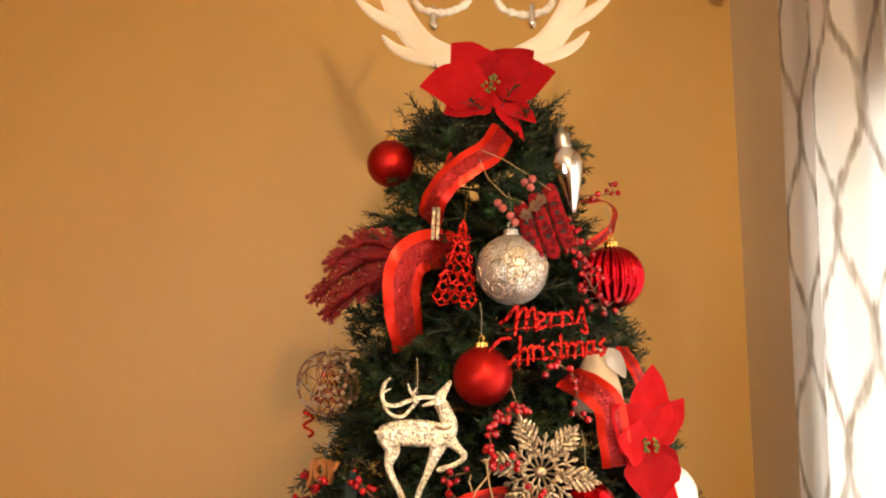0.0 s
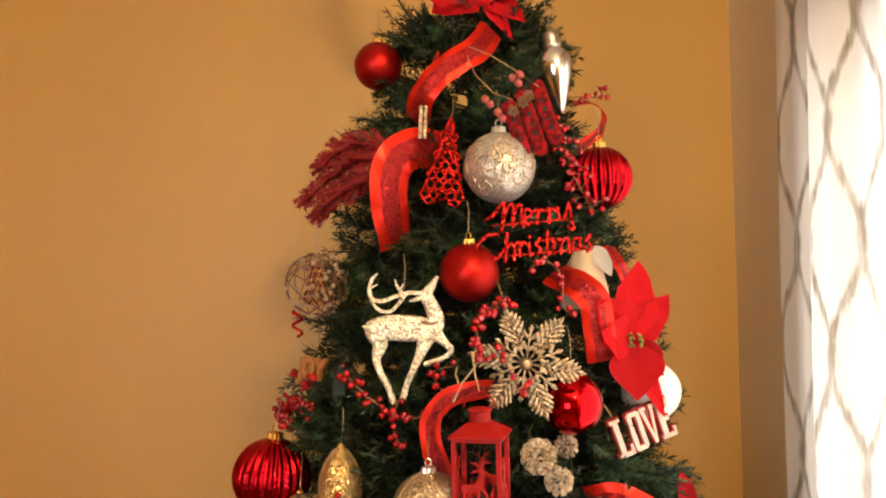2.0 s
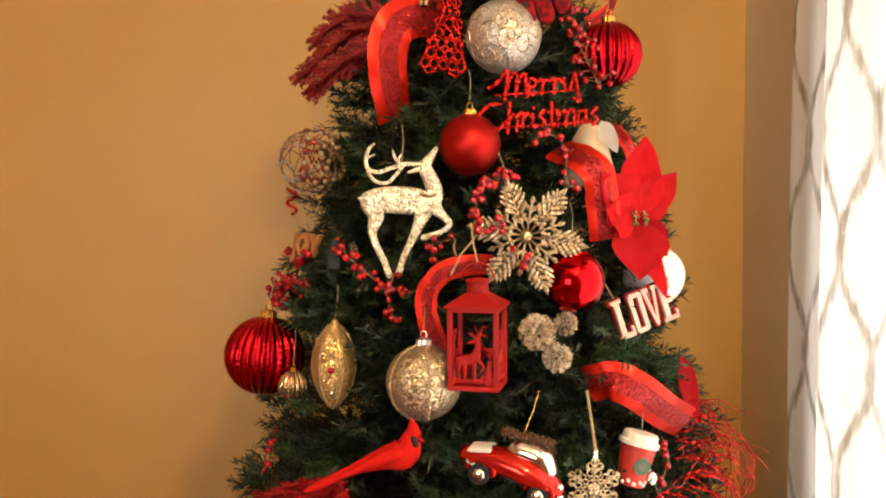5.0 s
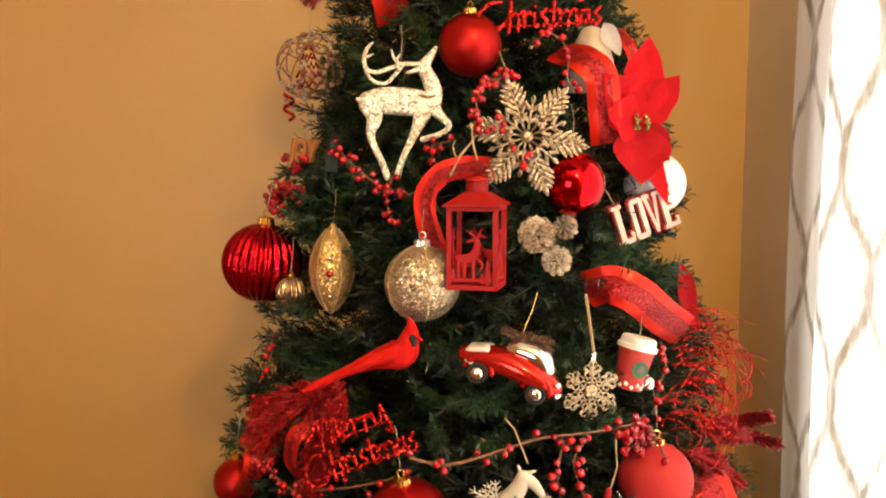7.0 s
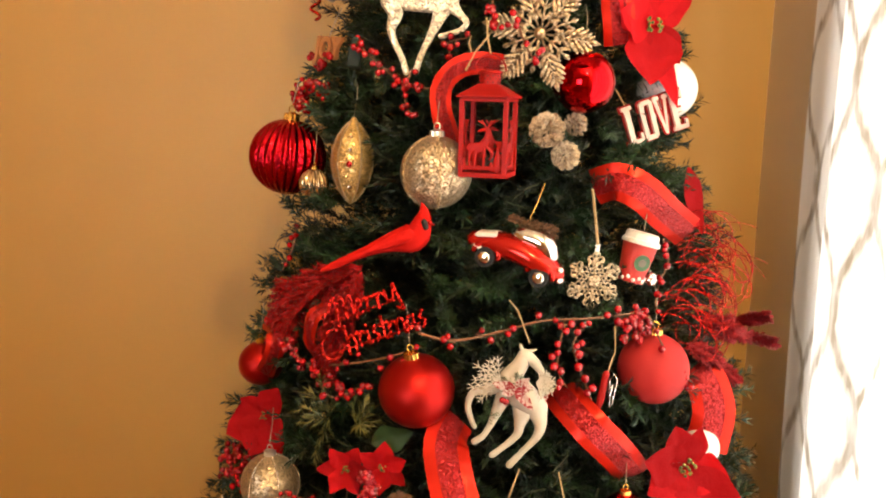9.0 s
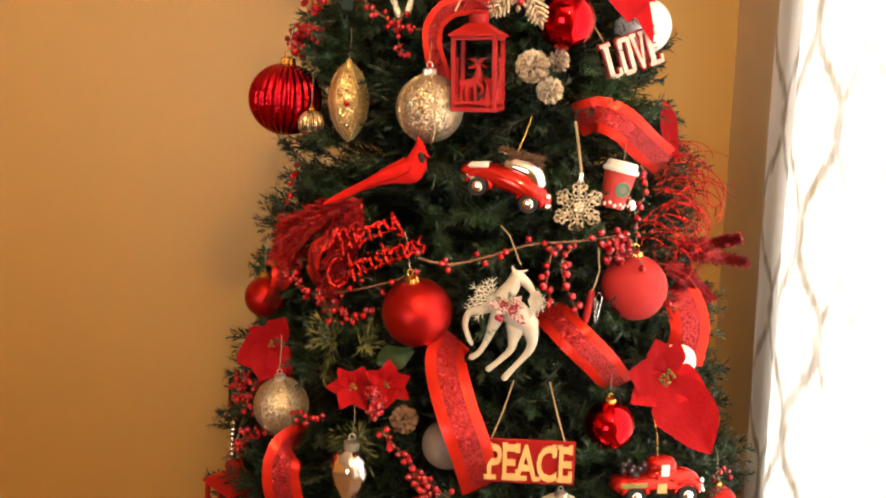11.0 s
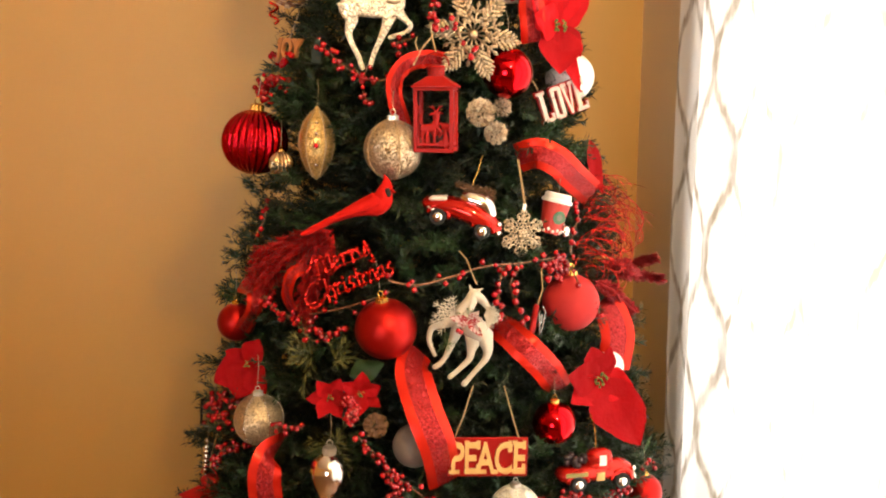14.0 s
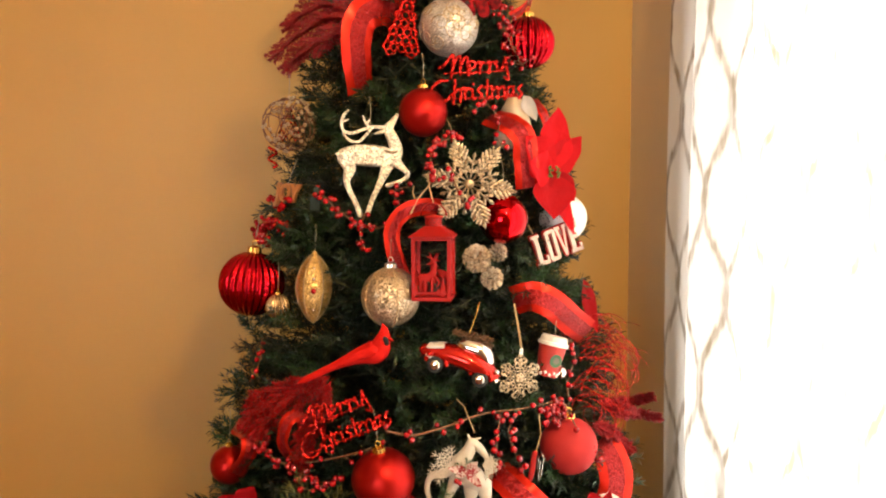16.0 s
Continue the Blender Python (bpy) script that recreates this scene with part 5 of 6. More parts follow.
# ---- lower half ----
# red bird
at, k = (-0.087, 1.262, 1.388), 0.000387
bird = thing("bird_ornament", pose(*at, 0, 0, -8), "bright red flocked cardinal bird with a black face", "ornament")
part("figure", limbs([[(716, 452, 36), (702, 492, 50), (672, 512, 55), (622, 524, 43), (560, 546, 29), (500, 572, 20), (440, 600, 17), (372, 634, 15), (328, 654, 7)],
                      [(722, 432, 31), (722, 404, 17), (714, 378, 4)]], k, 560, 520, 0.8), RED_FLOCK, bird, smooth=True)
part("wing", limbs([[(670, 494, 26), (610, 520, 24), (540, 552, 13), (480, 580, 6)]], k, 560, 520, 0.5), RED_FLOCK, bird, "folded red wing", pose(0, -40 * k, 0), smooth=True)
part("face", limbs([[(730, 446, 13), (736, 464, 12)]], k, 560, 520, 0.5), BLACK, bird, "black face", pose(0, -26 * k, 0), smooth=True)
part("beak", limbs([[(750, 448, 9), (764, 456, 3)]], k, 560, 520, 0.9), RED_MATT, bird, "small red beak", pose(0, -12 * k, 0), smooth=True)
# glitter ferns and word under the bird
fern([(-0.121, 1.315, 1.337), (-0.170, 1.346, 1.312), (-0.221, 1.382, 1.267), (-0.264, 1.412, 1.202)], "red glitter fern pick under the bird", 0.070, FERN_GLIT, 11, droop=0.3)
fern([(-0.120, 1.301, 1.331), (-0.141, 1.302, 1.287), (-0.163, 1.304, 1.234), (-0.173, 1.303, 1.184)], "red glitter fern pick under the bird", 0.062, FERN_GLIT, 12, droop=0.5)
fern([(-0.162, 1.344, 1.322), (-0.213, 1.383, 1.295), (-0.252, 1.415, 1.268), (-0.280, 1.442, 1.224)], "red glitter fern pick under the bird", 0.058, FERN_GLIT, 13)
lettering((-0.098, 1.231, 1.279), "Merry|Christmas", 0.00043, "red glitter lettering half sunk in a red fern pick", (0, -22, -14))
ribbon([(-0.201, 1.386, 1.164), (-0.211, 1.359, 1.208), (-0.199, 1.340, 1.250), (-0.171, 1.359, 1.261)], 0.026, "red wired ribbon loop under the glitter fern", (50, 20))
ribbon([(-0.314, 1.506, 1.197), (-0.279, 1.418, 1.200), (-0.281, 1.409, 1.164), (-0.312, 1.471, 1.110)], 0.032, "red wired ribbon beside a matt bauble", (20, 10))
at, d = (-0.326, 1.504, 1.119), 0.07848
bauble(at, d, RED_MATT, "matt red bauble at the edge of the tree")

# glass car with a tree on its roof


def vehicle(at, k, label, tilt, truck):
    """A small blown-glass car or pickup, side on, with wheels, windows and chrome."""
    ob = thing("car_ornament", pose(*at, *tilt), label, "ornament", "glass vehicles on the tree")
    d = 0.55
    body = limbs([[(-72, 12, 16), (-30, 10, 18), (20, 10, 18), (66, 12, 16)], [(22, 0, 16), (48, 0, 16), (66, 4, 12)]] if truck else
                 [[(-74, 8, 15), (-40, 2, 20), (10, 0, 24), (50, 8, 22), (72, 14, 15)]], k, 0, 0, 1.5)
    part("body", body, CHROME_RED, ob, smooth=True)
    cab = limbs([[(-4, -22, 18), (18, -22, 18)], [(-6, -4, 18), (22, -4, 18)]] if truck else [[(0, -26, 18), (34, -26, 20), (52, -12, 16)]], k, 0, 0, 1.2)
    part("cab", cab, CHROME_RED if truck else SILVER, ob, "" if truck else "silvered roof and windows", smooth=True)
    for x in (-46, 50):
        wh = part("wheel", lathe([(0, -6 * k), (15 * k, -6 * k), (17 * k, -3 * k), (17 * k, 3 * k), (15 * k, 6 * k), (0, 6 * k)], 28), BLACK, ob, m=pose(x * k, -24 * k, -26 * k, 90, 0, 0), smooth=False)
        part("hubcap", lathe([(0, 9 * k), (6 * k, 8.5 * k), (10 * k, 7 * k), (10.5 * k, 6 * k), (0, 6 * k)], 24, flute=8, depth=0.1), SILVER, wh, "silver hubcap", smooth=True)
        part("wheel_back", lathe([(0, -6 * k), (17 * k, -4 * k), (17 * k, 4 * k), (0, 6 * k)], 20), BLACK, ob, m=pose(x * k, 22 * k, -26 * k, 90, 0, 0))
        arch = [((x + 22 * math.cos(a)) * k, -22 * k, (-24 + 22 * math.sin(a)) * k) for a in [j * math.pi / 10 for j in range(11)]]
        part("mudguard", tube(bmesh.new(), arch, 5 * k, 8), CHROME_RED, ob, smooth=True)
    part("bumper", tube(bmesh.new(), [(80 * k, -20 * k, -22 * k), (86 * k, 0, -22 * k), (80 * k, 20 * k, -22 * k)], 4 * k, 8), SILVER, ob, smooth=True)
    part("headlight", ball(bmesh.new(), (78 * k, -16 * k, -4 * k), 6 * k, 12, 8), SILVER, ob, smooth=True)
    if truck:
        part("window", boxes((0, -24 * k, 10 * k, 15 * k, -20.5 * k, 32 * k), bevel=0.0008), WHITE_PLAIN, ob, "pale painted window")
        part("door_mark", boxes((-8 * k, -30 * k, -20 * k, 10 * k, -26.5 * k, -2 * k), bevel=0.0008), LETTER_GOLD, ob, "yellow door panel")
        part("side_bar", boxes((-74 * k, -27.5 * k, -9 * k, -26 * k, -24.2 * k, 0), bevel=0.0006), material("olive_paint", (0.20, 0.20, 0.04), 0.3), ob, "olive side board")
        rs2 = random.Random(2)
        DARK_LOAD = material("dark_load", (0.03, 0.015, 0.02), 0.35)
        for i in range(18):
            part("load_bead", ball(bmesh.new(), (rs2.uniform(-66, -22) * k, rs2.uniform(-14, 10) * k, rs2.uniform(8, 26) * k), 7 * k, 8, 6), DARK_LOAD, ob, smooth=True)
    else:
        verts, faces = [], []
        r3 = random.Random(4)
        for i in range(26):
            x = (-34 + 78 * i / 25) * k
            for s in range(5):
                dv = Vector((0.4, r3.uniform(-1, 1), r3.uniform(-0.4, 1))).normalized() * (9 + 6 * i / 25) * k
                needles_along(verts, faces, Vector((x, 0, -42 * k * -1 + 4 * k)), Vector((x, 0, 46 * k)) + dv, r3, 0.0016, 0.005)
        me = bpy.data.meshes.new("roof_tree")
        me.from_pydata(verts, [], faces)
        me.materials.append(CONE_BROWN)
        new("roof_tree", me).parent = ob
        part("white_trim", limbs([[(-70, -4, 5), (-44, -12, 6)], [(-66, 14, 6), (-52, 16, 6)]], k, 0, 0, -22 * k * 1.25), WHITE_PLAIN, ob, smooth=True)
    hang(ob, (38 if truck else 46) * k, 0.06, GOLD, 0.0007)


at, k = (0.113, 1.247, 1.380), 0.00075
vehicle(at, k * 1.15, "red and silver glass car with a tree on its roof", (0, 17, -14), False)
at, k = (0.370, 1.251, 0.881), 0.00106
vehicle(at, k * 0.86, "red glass pickup truck ornament with silver hubcaps", (0, 0, 6), True)

# paper cup
at, k = (0.302, 1.352, 1.357), 0.00075
cup = thing("cup_ornament", pose(*at, 0, 14, 14), "tiny red coffee cup with a cream lid", "ornament")
part("cup_body", lathe([(0, -52 * k), (26 * k, -52 * k), (36 * k, 28 * k), (0, 28 * k)], 32), material("red_paper", (0.45, 0.03, 0.02), 0.5), cup, smooth=False)
part("lid", lathe([(0, 28 * k), (40 * k, 28 * k), (40 * k, 36 * k), (36 * k, 38 * k), (34 * k, 50 * k), (30 * k, 53 * k), (0, 51 * k)], 32), WHITE_PLAIN, cup, "cream plastic lid", smooth=False)
part("badge", lathe([(0, 0.001), (17 * k, 0.001), (17 * k, -0.001), (0, -0.001)], 28), GREEN_BADGE, cup, "plain dark green round badge", pose(0, -32.2 * k, -8 * k, 97, 0, 0))
part("badge_dot", lathe([(0, 0.001), (8 * k, 0.001), (8 * k, -0.001), (0, -0.001)], 20), material("badge_grey", (0.14, 0.13, 0.10), 0.5), cup, "pale dot on the badge", pose(0, -33.8 * k, -8 * k, 97, 0, 0))
bm = bmesh.new()
for i in range(14):
    a = 2 * math.pi * i / 14
    ball(bm, (26.5 * k * math.cos(a), 26.5 * k * math.sin(a), (-46 + 5 * (i % 2)) * k), 4.4 * k, 8, 6)
part("white_border", bm, WHITE_PLAIN, cup, "white painted border", smooth=True)
hang(cup, 52 * k)
at, d = (0.330, 1.385, 1.316), 0.02587
bauble(at, d, SILVER, "tiny silver bauble beside the cup", SILVER_CAP)

# right side ribbon, leaf, curly tinsel and ferns
ribbon([(0.237, 1.388, 1.461), (0.267, 1.354, 1.473), (0.306, 1.352, 1.457), (0.352, 1.394, 1.420), (0.406, 1.465, 1.382)], 0.058, "wide red wired ribbon running round the tree", (0, -20))
lf = thing("ribbon_tail", pose(*(0.398, 1.457, 1.437), 0, 0, 20), "pointed red fabric ribbon tail", "ribbon", "ribbons on the tree")
part("tail", petal_bm(0.115, 0.032, 0.1, 5), RED_PETAL, lf, m=pose(-0.002, 0, 0.055, 90, 76, 0), smooth=True)
part("tail", petal_bm(0.06, 0.04, -0.1, 6), RED_PETAL, lf, m=pose(-0.004, 0.01, -0.01, 90, 140, 0), smooth=True)


def curls(at, label, n, size, seed):
    """Springs of thin glittering red wire."""
    r = random.Random(seed)
    ob = thing("curly_spray", pose(*at), label, "glitter pick", "picks in the tree")
    bm = bmesh.new()
    for i in range(n):
        a0, turns, rr = r.uniform(1.2, 3.6), -r.uniform(0.35, 0.9), size * r.uniform(0.4, 1.0)
        c = Vector((r.uniform(-0.5, 0.7), r.uniform(-0.3, 0.3), r.uniform(-0.9, 0.8))) * size
        e = Vector((r.uniform(0.2, 1.1), r.uniform(-0.3, 0.2), r.uniform(-0.5, 0.3))) * size * 0.9
        pts = []
        for j in range(22):
            q = j / 21
            a = a0 + turns * 2 * math.pi * q
            pts.append(c + e * q + Vector((math.cos(a), 0.35 * math.sin(a * 0.7), math.sin(a))) * rr * (1 - 0.5 * q))
        tube(bm, pts, 0.0012, 4, 0.5)
    stuff(part("wire", bm, RED_GLIT, ob))
    return ob


curls((0.425, 1.446, 1.344), "spray of curled red glitter wire", 26, 0.066, 1)
curls((0.393, 1.386, 1.258), "spray of curled red glitter wire", 24, 0.055, 2)
fern([(0.421, 1.406, 1.254), (0.459, 1.408, 1.235), (0.512, 1.456, 1.213), (0.545, 1.435, 1.208)], "dark red fern pick sticking out of the tree", 0.03, RED_FERN, 31)
fern([(0.431, 1.407, 1.249), (0.483, 1.459, 1.234), (0.513, 1.453, 1.240), (0.534, 1.441, 1.248)], "dark red fern pick sticking out of the tree", 0.025, RED_FERN, 32)
fern([(0.391, 1.366, 1.218), (0.426, 1.389, 1.199), (0.457, 1.414, 1.173), (0.486, 1.421, 1.148)], "dark red fern pick sticking out of the tree", 0.03, RED_FERN, 33)
at, d = (0.334, 1.332, 1.185), 0.11079
bauble(at, d, RED_PALE, "velvety red bauble with berries in front")
at, d = (-0.029, 1.230, 1.170), 0.11214
bauble(at, d, RED_MATT, "large matt red bauble in the middle of the tree", GOLD, 0, 0, 0.97, (10, -8, 0))

# long twigs with berries
berry_spray([(-0.026, 1.199, 1.265), (0.022, 1.203, 1.254), (0.086, 1.223, 1.263), (0.151, 1.239, 1.278), (0.228, 1.266, 1.278), (0.309, 1.306, 1.281)], "long curved twig with red berries across the tree", 1, 0.02, 41, 1.0, 0.0024)
berry_spray([(-0.189, 1.314, 1.176), (-0.130, 1.271, 1.195), (-0.068, 1.237, 1.218), (-0.023, 1.226, 1.238)], "long brown twig with red berries", 1, 0.02, 42, 1.0, 0.002)
berry_spray([(0.185, 1.246, 1.273), (0.178, 1.237, 1.246), (0.176, 1.233, 1.206), (0.190, 1.231, 1.182)], "hanging twig with red berries", 1, 0.014, 43, 1.1)
berry_spray([(0.219, 1.259, 1.271), (0.198, 1.243, 1.245), (0.209, 1.238, 1.205), (0.229, 1.240, 1.159)], "hanging twig with red berries", 1, 0.014, 44, 1.1)
berry_spray([(0.275, 1.298, 1.263), (0.298, 1.313, 1.273), (0.313, 1.317, 1.256), (0.285, 1.298, 1.242)], "bunch of red berries under the snowflake", 3, 0.018, 45)
berry_spray([(0.345, 1.370, 1.384), (0.355, 1.371, 1.350), (0.338, 1.353, 1.309), (0.333, 1.343, 1.280)], "hanging twig with red berries", 1, 0.014, 46)
berry_spray([(0.315, 1.293, 1.278), (0.341, 1.295, 1.227), (0.367, 1.304, 1.191), (0.387, 1.309, 1.162)], "thin twig with berries before the bauble", 1, 0.012, 47)
berry_spray([(-0.257, 1.402, 1.196), (-0.235, 1.367, 1.178), (-0.190, 1.320, 1.165), (-0.149, 1.286, 1.150), (-0.103, 1.263, 1.160)], "twig with red berries", 2, 0.014, 48)
berry_spray([(-0.281, 1.486, 1.293), (-0.257, 1.465, 1.344), (-0.254, 1.463, 1.383)], "thin red stem with few berries", 1, 0.010, 49)

# white reindeer with a bow
at, k = (0.103, 1.210, 1.162), 0.00042
horse = [[(238, 214, 40), (262, 250, 50), (300, 285, 50), (330, 305, 40)], [(240, 205, 36), (268, 165, 29), (284, 132, 25)], [(286, 128, 25), (318, 150, 19), (342, 180, 12)],
         [(276, 112, 9), (268, 90, 4)], [(300, 112, 8), (322, 104, 3)], [(222, 232, 32), (165, 256, 19), (112, 272, 14), (96, 318, 11), (108, 366, 10), (120, 392, 9)],
         [(224, 262, 32), (198, 326, 20), (172, 388, 12), (150, 425, 11), (122, 446, 12)], [(286, 322, 38), (276, 372, 20), (268, 410, 14), (226, 455, 11), (186, 490, 12)],
         [(330, 312, 40), (346, 368, 22), (336, 412, 15), (296, 462, 11), (246, 522, 13)], [(338, 270, 12), (352, 262, 5)]]
wr = thing("reindeer_ornament", pose(*at, 0, 0, -6), "cream resin prancing reindeer with greenery and a bow", "ornament")
part("figure", limbs(horse, k, 230, 300, 0.75), WHITE_RESIN, wr, smooth=True)
rs = random.Random(9)
for base, fan, reach in (((205, 215), (95, 225), 105), ((330, 210), (-70, 60), 62)):
    bm = bmesh.new()
    o = Vector(((base[0] - 230) * k, -0.014, (300 - base[1]) * k))
    for i in range(9):
        a = radians(fan[0] + (fan[1] - fan[0]) * i / 8)
        e = o + Vector((math.cos(a), -0.2, math.sin(a))) * k * rs.uniform(0.75, 1.1) * reach
        tube(bm, [o, (o + e) / 2 + Vector((0, 0, 4 * k)), e], 3.2 * k, 5, 0.5)
        for q in (0.4, 0.6, 0.8):
            m0 = o.lerp(e, q)
            for sg in (-1, 1):
                tube(bm, [m0, m0 + Vector((math.cos(a + sg * 0.8), 0, math.sin(a + sg * 0.8))) * 22 * k], 2.6 * k, 4, 0.5)
    stuff(part("frosted_sprig", bm, WHITE_RESIN, wr, "frosted white sprig"))
for cx, cz, n in ((262, 225, 10), (158, 330, 7)):
    verts, faces = [], []
    for i in range(n):
        a = rs.uniform(0, 6.28)
        o = Vector(((cx - 230) * k, -26 * k, (300 - cz) * k))
        needles_along(verts, faces, o, o + Vector((math.cos(a), -0.1, math.sin(a) * 0.7)) * 52 * k, rs, 0.0014, 0.010, 0.0008)
    me = bpy.data.meshes.new("greenery")
    me.from_pydata(verts, [], faces)
    me.materials.append(LEAF_GREEN)
    new("greenery", me).parent = wr
POLKA = material("dotted_ribbon", (0.42, 0.02, 0.03), 0.6, colour2=(0.75, 0.6, 0.55), scale=260, spread=0.08)
for a, ln in ((42, 62), (168, 78), (-48, 92), (205, 50), (12, 60)):
    part("bow_loop", petal_bm(ln * k, 34 * k, 0.1, a + 200), POLKA, wr, "red ribbon with white dots", pose(30 * k, -56 * k, 72 * k, 90, 0, 0) @ pose(0, 0, 0, 0, 0, a), smooth=True)
for x, z in ((0, 24), (-12, 30)):
    part("red_bead", ball(bmesh.new(), (x * k, -58 * k, z * k), 11 * k, 10, 8), RED_BERRY, wr, smooth=True)
part("cord", tube(bmesh.new(), [(0.133, 1.223, 1.249), (0.115, 1.226, 1.295), (0.102, 1.232, 1.309)], 0.0012, 5), TWINE, thing("cord_loop", pose(0, 0, 0), "grey cord from which the reindeer hangs", "cord"))

# skate-like pin and its cord
at, k = (0.252, 1.255, 1.171), 0.00086
sk = thing("sled_ornament", pose(*at, 0, 6, 0), "tiny red sled with bent wire runners", "ornament")
part("deck", limbs([[(-6, -30, 6), (-8, 10, 7), (-10, 32, 5)]], k, 0, 0, 0.6), RED_PAINT, sk, smooth=True)
pts = [(4, 30), (2, -20), (8, -32), (15, -22), (12, 20), (8, 30), (6, 10), (8, -14)]
part("runner", tube(bmesh.new(), [(x * k, -0.002, -z * k) for x, z in pts], 0.0009, 5), SILVER, sk, smooth=True)
part("cord", tube(bmesh.new(), [(-4 * k, 0, 30 * k), (4 * k, 0.004, 70 * k), (0, 0.02, 110 * k)], 0.0013, 5), TWINE, sk)

# lower ribbons
ribbon([(0.184, 1.292, 1.157), (0.201, 1.244, 1.148), (0.232, 1.217, 1.121), (0.271, 1.244, 1.077), (0.308, 1.304, 1.022)], 0.056, "red wired ribbon bent outwards between branches", (10, -15))
ribbon([(0.028, 1.264, 1.117), (0.017, 1.201, 1.098), (0.031, 1.156, 1.045), (0.054, 1.139, 0.983), (0.074, 1.195, 0.890)], 0.066, "wide red wired ribbon hanging down", (-5, 10))
ribbon([(0.418, 1.420, 1.160), (0.437, 1.400, 1.144), (0.449, 1.389, 1.095), (0.441, 1.397, 1.029)], 0.072, "wide red wired ribbon at the side of the tree", (15, -10))
ribbon([(-0.230, 1.315, 0.929), (-0.242, 1.229, 0.938), (-0.251, 1.209, 0.901), (-0.248, 1.235, 0.825), (-0.244, 1.279, 0.734)], 0.060, "wide red wired ribbon low on the tree", (15, 0))

at, k = (0.390, 1.310, 1.035), 0.00106
poinsettia(pose(*at, 0, 0, 8), [(-60, 146 * k, 100 * k, 10, 0.05), (-20, 70 * k, 60 * k, 0, 0.15), (112, 78 * k, 56 * k, 10, 0.1), (78, 68 * k, 40 * k, 6, 0.1), (165, 80 * k, 66 * k, 14, 0.1), (-150, 74 * k, 62 * k, 8, 0.1)],
           "large red fabric poinsettia low on the tree", 3, 13 * k)
at, k = (-0.294, 1.401, 1.061), 0.00105
poinsettia(pose(*at, 0, 0, -15), [(-105, 70 * k, 66 * k, 10, 0.1), (-150, 74 * k, 62 * k, 5, 0.1), (-55, 72 * k, 50 * k, 12, 0.1), (60, 62 * k, 46 * k, 8, 0.1), (150, 48 * k, 44 * k, 0, 0.1)],
           "red fabric poinsettia at the edge of the tree", 4, 7 * k)
for (at, k), sd in ((((-0.131, 1.222, 1.049), 0.0009), 5), (((-0.075, 1.219, 1.056), 0.0009), 6)):
    poinsettia(pose(*at, 0, 0, -5), [(i * 60 + 25 * (sd - 5), 48 * k, 32 * k, 18 - 8 * (i % 2), 0.05) for i in range(6)], "small red velvet poinsettia with berries", sd, 7 * k)
berry_spray([(-0.099, 1.195, 1.053), (-0.089, 1.191, 1.035), (-0.095, 1.185, 1.017)], "tight bunch of red berries between small flowers", 7, 0.012, 51, 0.8)
at, k = (-0.066, 1.231, 1.080), 0.00095
gl = thing("green_leaf", pose(*at), "broad green fabric leaf behind the flowers", "leaf")
part("blade", petal_bm(70 * k, 42 * k, 0.1, 9), LEAF_GREEN, gl, m=pose(-30 * k, 0, 5 * k, 90, -20, 0), smooth=True)

# beaded openwork ball, taupe ball, silver drop, pearl bulb
at, d = (-0.269, 1.325, 0.973), 0.09437
bo = bauble(at, d, material("champagne_net", (0.46, 0.36, 0.22), 0.35, 0.7, glitter=0.6, glitter_scale=400), "champagne net bauble with beaded rims", SILVER_CAP, 0, 0, 1.05)
for a in (-60, -120, 10):
    bm = bmesh.new()
    for i in range(50):
        la = -1.5 + 3.0 * i / 49
        ball(bm, (d / 2 * 1.01 * math.cos(la) * math.cos(radians(a)), d / 2 * 1.01 * math.cos(la) * math.sin(radians(a)), d / 2 * 1.06 * math.sin(la)), 0.0015, 6, 4)
    part("bead_rim", bm, SILVER, bo, smooth=True)
at, d = (0.019, 1.203, 0.958), 0.07915
bauble(at, d, TAUPE, "frosted taupe bauble behind a ribbon", SILVER_CAP)
at, k = (-0.136, 1.205, 0.909), 0.00094
ac = thing("drop_ornament", pose(*at, 0, 3, 0), "silver mirrored drop-shaped ornament with ridges", "ornament")
part("body", lathe([(0, -66 * k), (6 * k, -64 * k), (20 * k, -44 * k), (33 * k, -14 * k), (38 * k, 8 * k), (33 * k, 26 * k), (20 * k, 38 * k), (13 * k, 42 * k)], 48, flute=8, depth=0.05), SILVER, ac, smooth=True)
cap(ac, 46 * k, 13 * k, SILVER_CAP)
hang(ac, 60 * k)
at, d = (0.200, 1.175, 0.836), 0.09505
pl = bauble(at, d, PEARL_GLIT, "pearly white glitter ornament with a leaf cap", SILVER_CAP)
for a in (20, 160, 270):
    part("leaf", petal_bm(d * 0.42, d * 0.3, -0.3, a), PEARL, pl, "white satin leaf", pose(0, -0.004, d / 2 * 0.98, 0, 8, a), smooth=True)
at, d = (0.287, 1.250, 0.972), 0.08239
bauble(at, d, RED_SHINY, "mirror red bauble beside the pickup truck")
at, d = (0.518, 1.391, 0.756), 0.07677
bauble(at, d, RED_MATT, "small matt red bauble at the edge of the tree")
at, d = (0.431, 1.392, 1.035), 0.06536
bauble(at, d, PEARL, "white bauble behind the ribbon", SILVER_CAP)

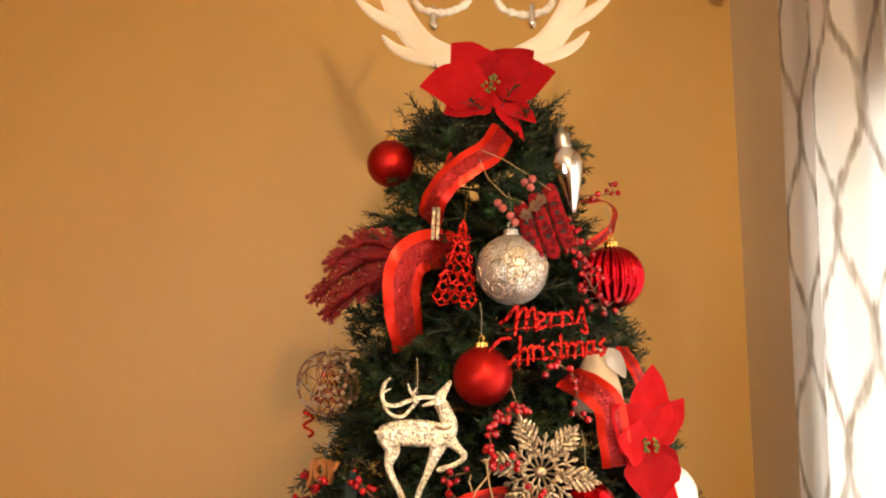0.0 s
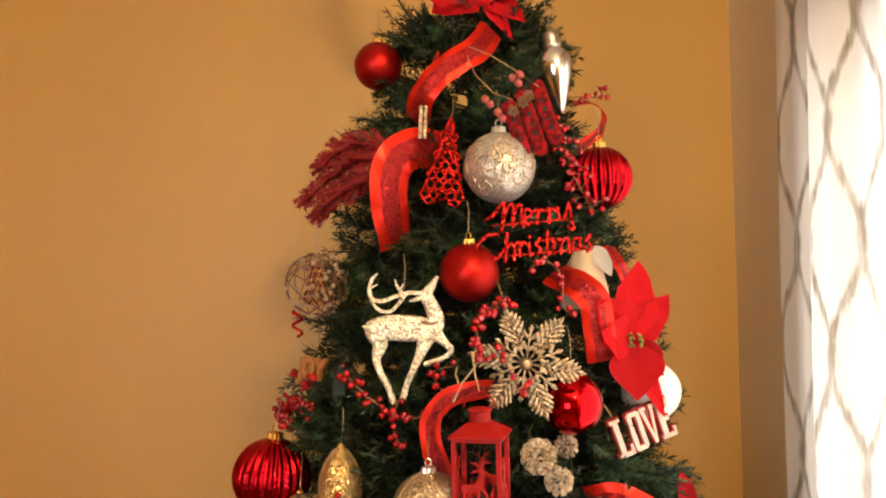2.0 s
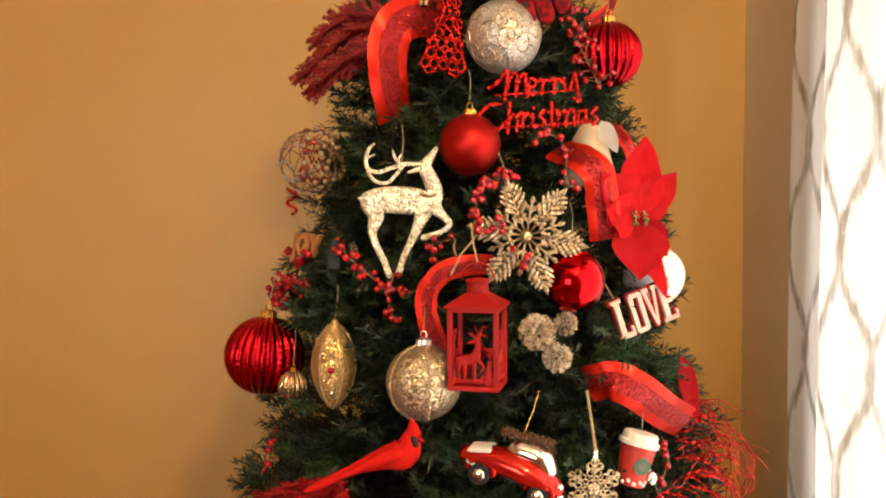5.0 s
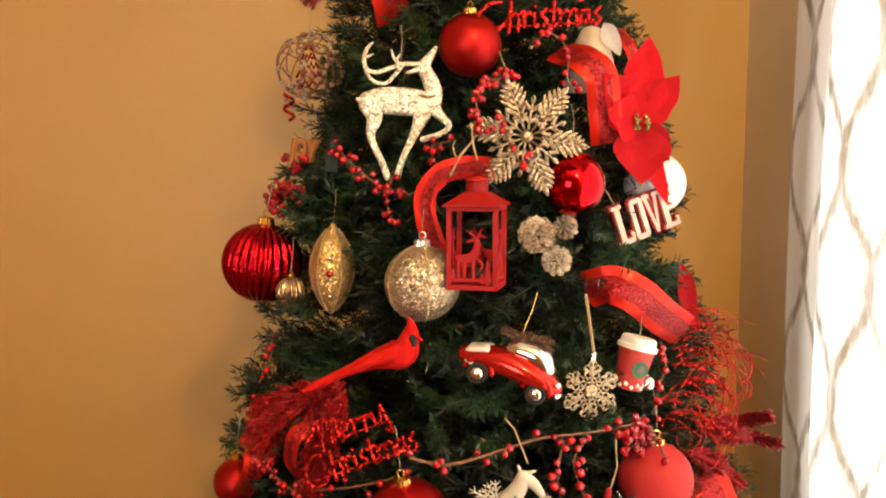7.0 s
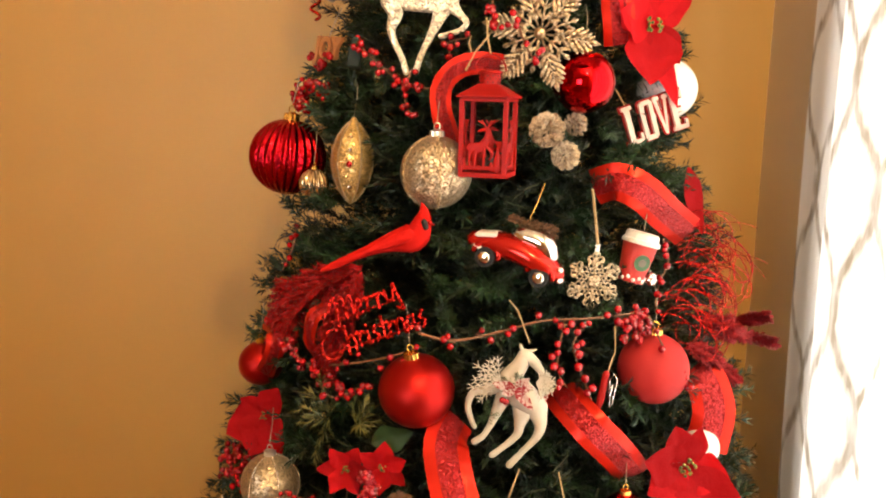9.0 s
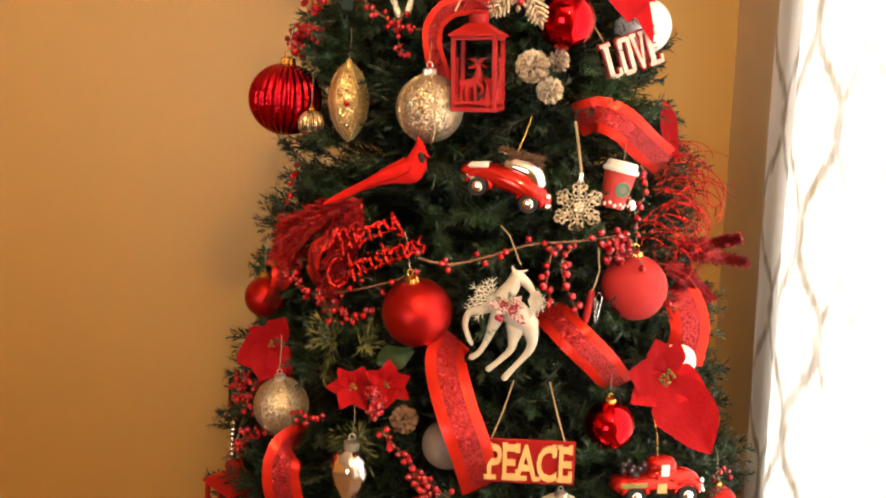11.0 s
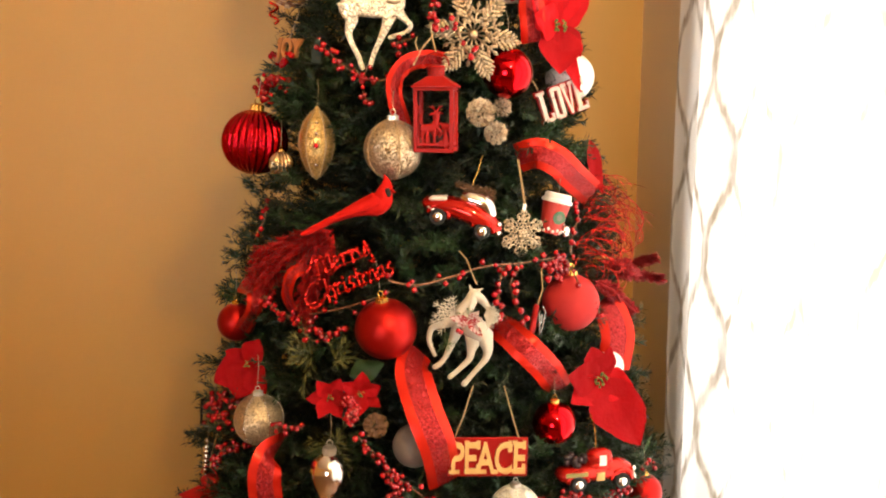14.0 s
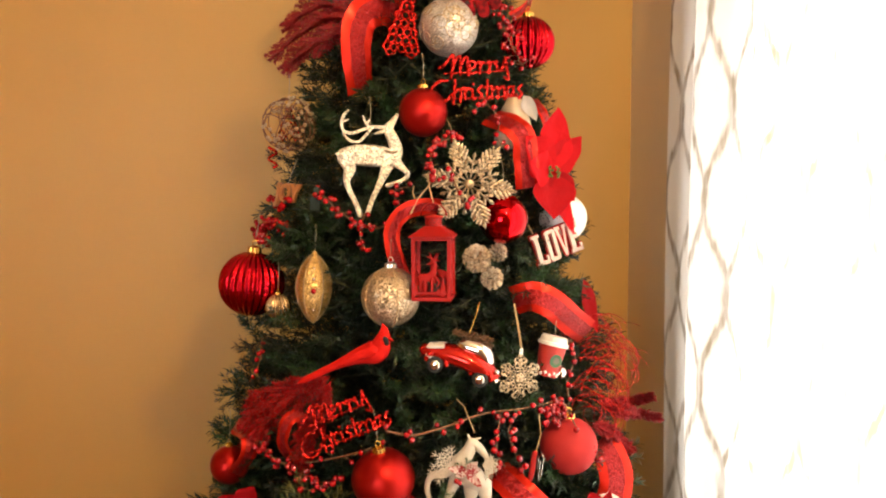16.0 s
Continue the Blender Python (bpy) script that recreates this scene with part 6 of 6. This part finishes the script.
# PEACE sign
at, k = (0.147, 1.169, 0.946), 0.00096
pc = thing("sign_ornament", pose(*at, 0, 1, -3), "dark red wooden sign with gold letters that says PEACE", "ornament")
part("board", boxes((-74 * k, -0.002, -39 * k, 75 * k, 0.003, 37 * k), bevel=0.001), RED_PAINT, pc)
word = text_bm("PEACE", 62 * k, 0.0018, 0.0004, 0.0, 0.95, 0.0012, 138 * k)
for a, b, c, d in ((-72, -32, -52, -25), (-72, 25, -60, 32), (-43, -32, -34, -25), (-43, 25, -34, 32), (-21, -32, -14, -14), (-21, 16, -14, 32), (-16, -32, -2, -25), (9, -32, 20, -25),
                   (38, 10, 44, 32), (46, -32, 55, -25), (46, 25, 55, 32), (65, -32, 71, -14), (65, 16, 71, 32)):
    box(word, (a - 2) * k, -0.0018, b * k, (c - 2) * k, 0.0018, d * k)
part("lettering", word, LETTER_GOLD, pc, "gold raised letters with serifs", pose(2 * k, -0.0045, 0))
part("twine", tube(bmesh.new(), [(-62 * k, 0, 35 * k), (-45 * k, 0.004, 80 * k), (-28 * k, 0.02, 130 * k)], 0.0013, 5), TWINE, pc)
part("twine", tube(bmesh.new(), [(58 * k, 0, 35 * k), (44 * k, 0.004, 80 * k), (30 * k, 0.02, 130 * k)], 0.0013, 5), TWINE, pc)
lettering((-0.036, 1.171, 0.819), "Merry|Christmas", 0.00044, "red glitter lettering that says Merry Christmas, low on the tree", (0, -6, -6))

# berry sprays low on the tree
for path, per, sp, sd in (
        ([(-0.182, 1.238, 0.984), (-0.246, 1.288, 0.976), (-0.318, 1.361, 0.949), (-0.395, 1.492, 0.918)], 2, 0.02, 61),
        ([(-0.347, 1.414, 0.946), (-0.373, 1.466, 0.950), (-0.358, 1.451, 0.978), (-0.321, 1.392, 0.987)], 3, 0.018, 62),
        ([(-0.294, 1.332, 0.917), (-0.346, 1.394, 0.892), (-0.368, 1.422, 0.852)], 3, 0.016, 63),
        ([(-0.084, 1.185, 0.987), (-0.047, 1.166, 0.954), (-0.001, 1.157, 0.907), (0.066, 1.153, 0.855)], 2, 0.016, 64),
        ([(-0.028, 1.163, 0.934), (-0.019, 1.150, 0.890), (0.000, 1.150, 0.859)], 3, 0.018, 65),
        ([(0.440, 1.300, 0.816), (0.398, 1.266, 0.806), (0.338, 1.233, 0.815), (0.314, 1.225, 0.841)], 3, 0.02, 66),
        ([(0.489, 1.354, 0.818), (0.527, 1.402, 0.819), (0.553, 1.439, 0.789)], 1, 0.01, 67),
        ([(0.258, 1.201, 0.845), (0.280, 1.205, 0.820), (0.269, 1.201, 0.800)], 2, 0.014, 68),
        ([(-0.162, 1.284, 1.167), (-0.178, 1.291, 1.154), (-0.162, 1.278, 1.138), (-0.133, 1.265, 1.151)], 1, 0.012, 69)):
    berry_spray(path, "brown twig with shiny red berries low on the tree", per, sp, sd)

# clear boxes and a silver icicle at the edge
at, k = (-0.393, 1.532, 0.912), 0.00115
ab = thing("clear_ornament", pose(*at, 0, 5, -30), "clear acrylic block ornament at the edge of the tree", "ornament")
part("block", boxes((-18 * k, -0.008, -26 * k, 18 * k, 0.008, 26 * k), bevel=0.002), CLEAR, ab)
hang(ab, 26 * k)
at, k = (-0.398, 1.486, 0.824), 0.00115
ic = thing("icicle_ornament", pose(*at, 0, 6, 0), "silver beaded icicle ornament", "ornament")
for i in range(9):
    part("bead", ball(bmesh.new(), (0, 0, (38 - 9 * i) * k), (8 - 0.4 * abs(i - 3)) * k, 12, 8), SILVER, ic, smooth=True)
hang(ic, 44 * k)

# gilded pine sprigs


def pine_sprig(at, label, mat, n, size, seed, aim):
    r = random.Random(seed)
    ob = thing("pine_sprig", pose(*at), label, "pine sprig", "pine sprigs in the tree")
    verts, faces = [], []
    for i in range(n):
        d = (Vector(aim) + Vector((r.gauss(0, 0.5), r.gauss(0, 0.4), r.gauss(0, 0.5)))).normalized() * size * r.uniform(0.6, 1)
        needles_along(verts, faces, Vector((0, 0, 0)), d, r, 0.0028, 0.032)
    me = bpy.data.meshes.new("needles")
    me.from_pydata(verts, [], faces)
    me.materials.append(mat)
    new("needles", me).parent = ob


pine_sprig((-0.163, 1.271, 1.110), "pine sprig with gilded needles", PINE_GOLD, 7, 0.07, 1, (-0.8, -0.3, 0.5))
pine_sprig((-0.123, 1.257, 1.103), "pine sprig with gilded needles", PINE_GOLD, 6, 0.06, 2, (0.6, -0.3, 0.5))
pine_sprig((-0.124, 1.219, 0.958), "green pine sprig above the silver drop", PINE_GOLD, 6, 0.05, 3, (0.0, -0.4, 0.3))
pine_sprig((0.146, 1.455, 2.149), "green pine sprig behind the mittens", SHADED_NEEDLE, 8, 0.055, 4, (0.3, -0.5, -0.2))
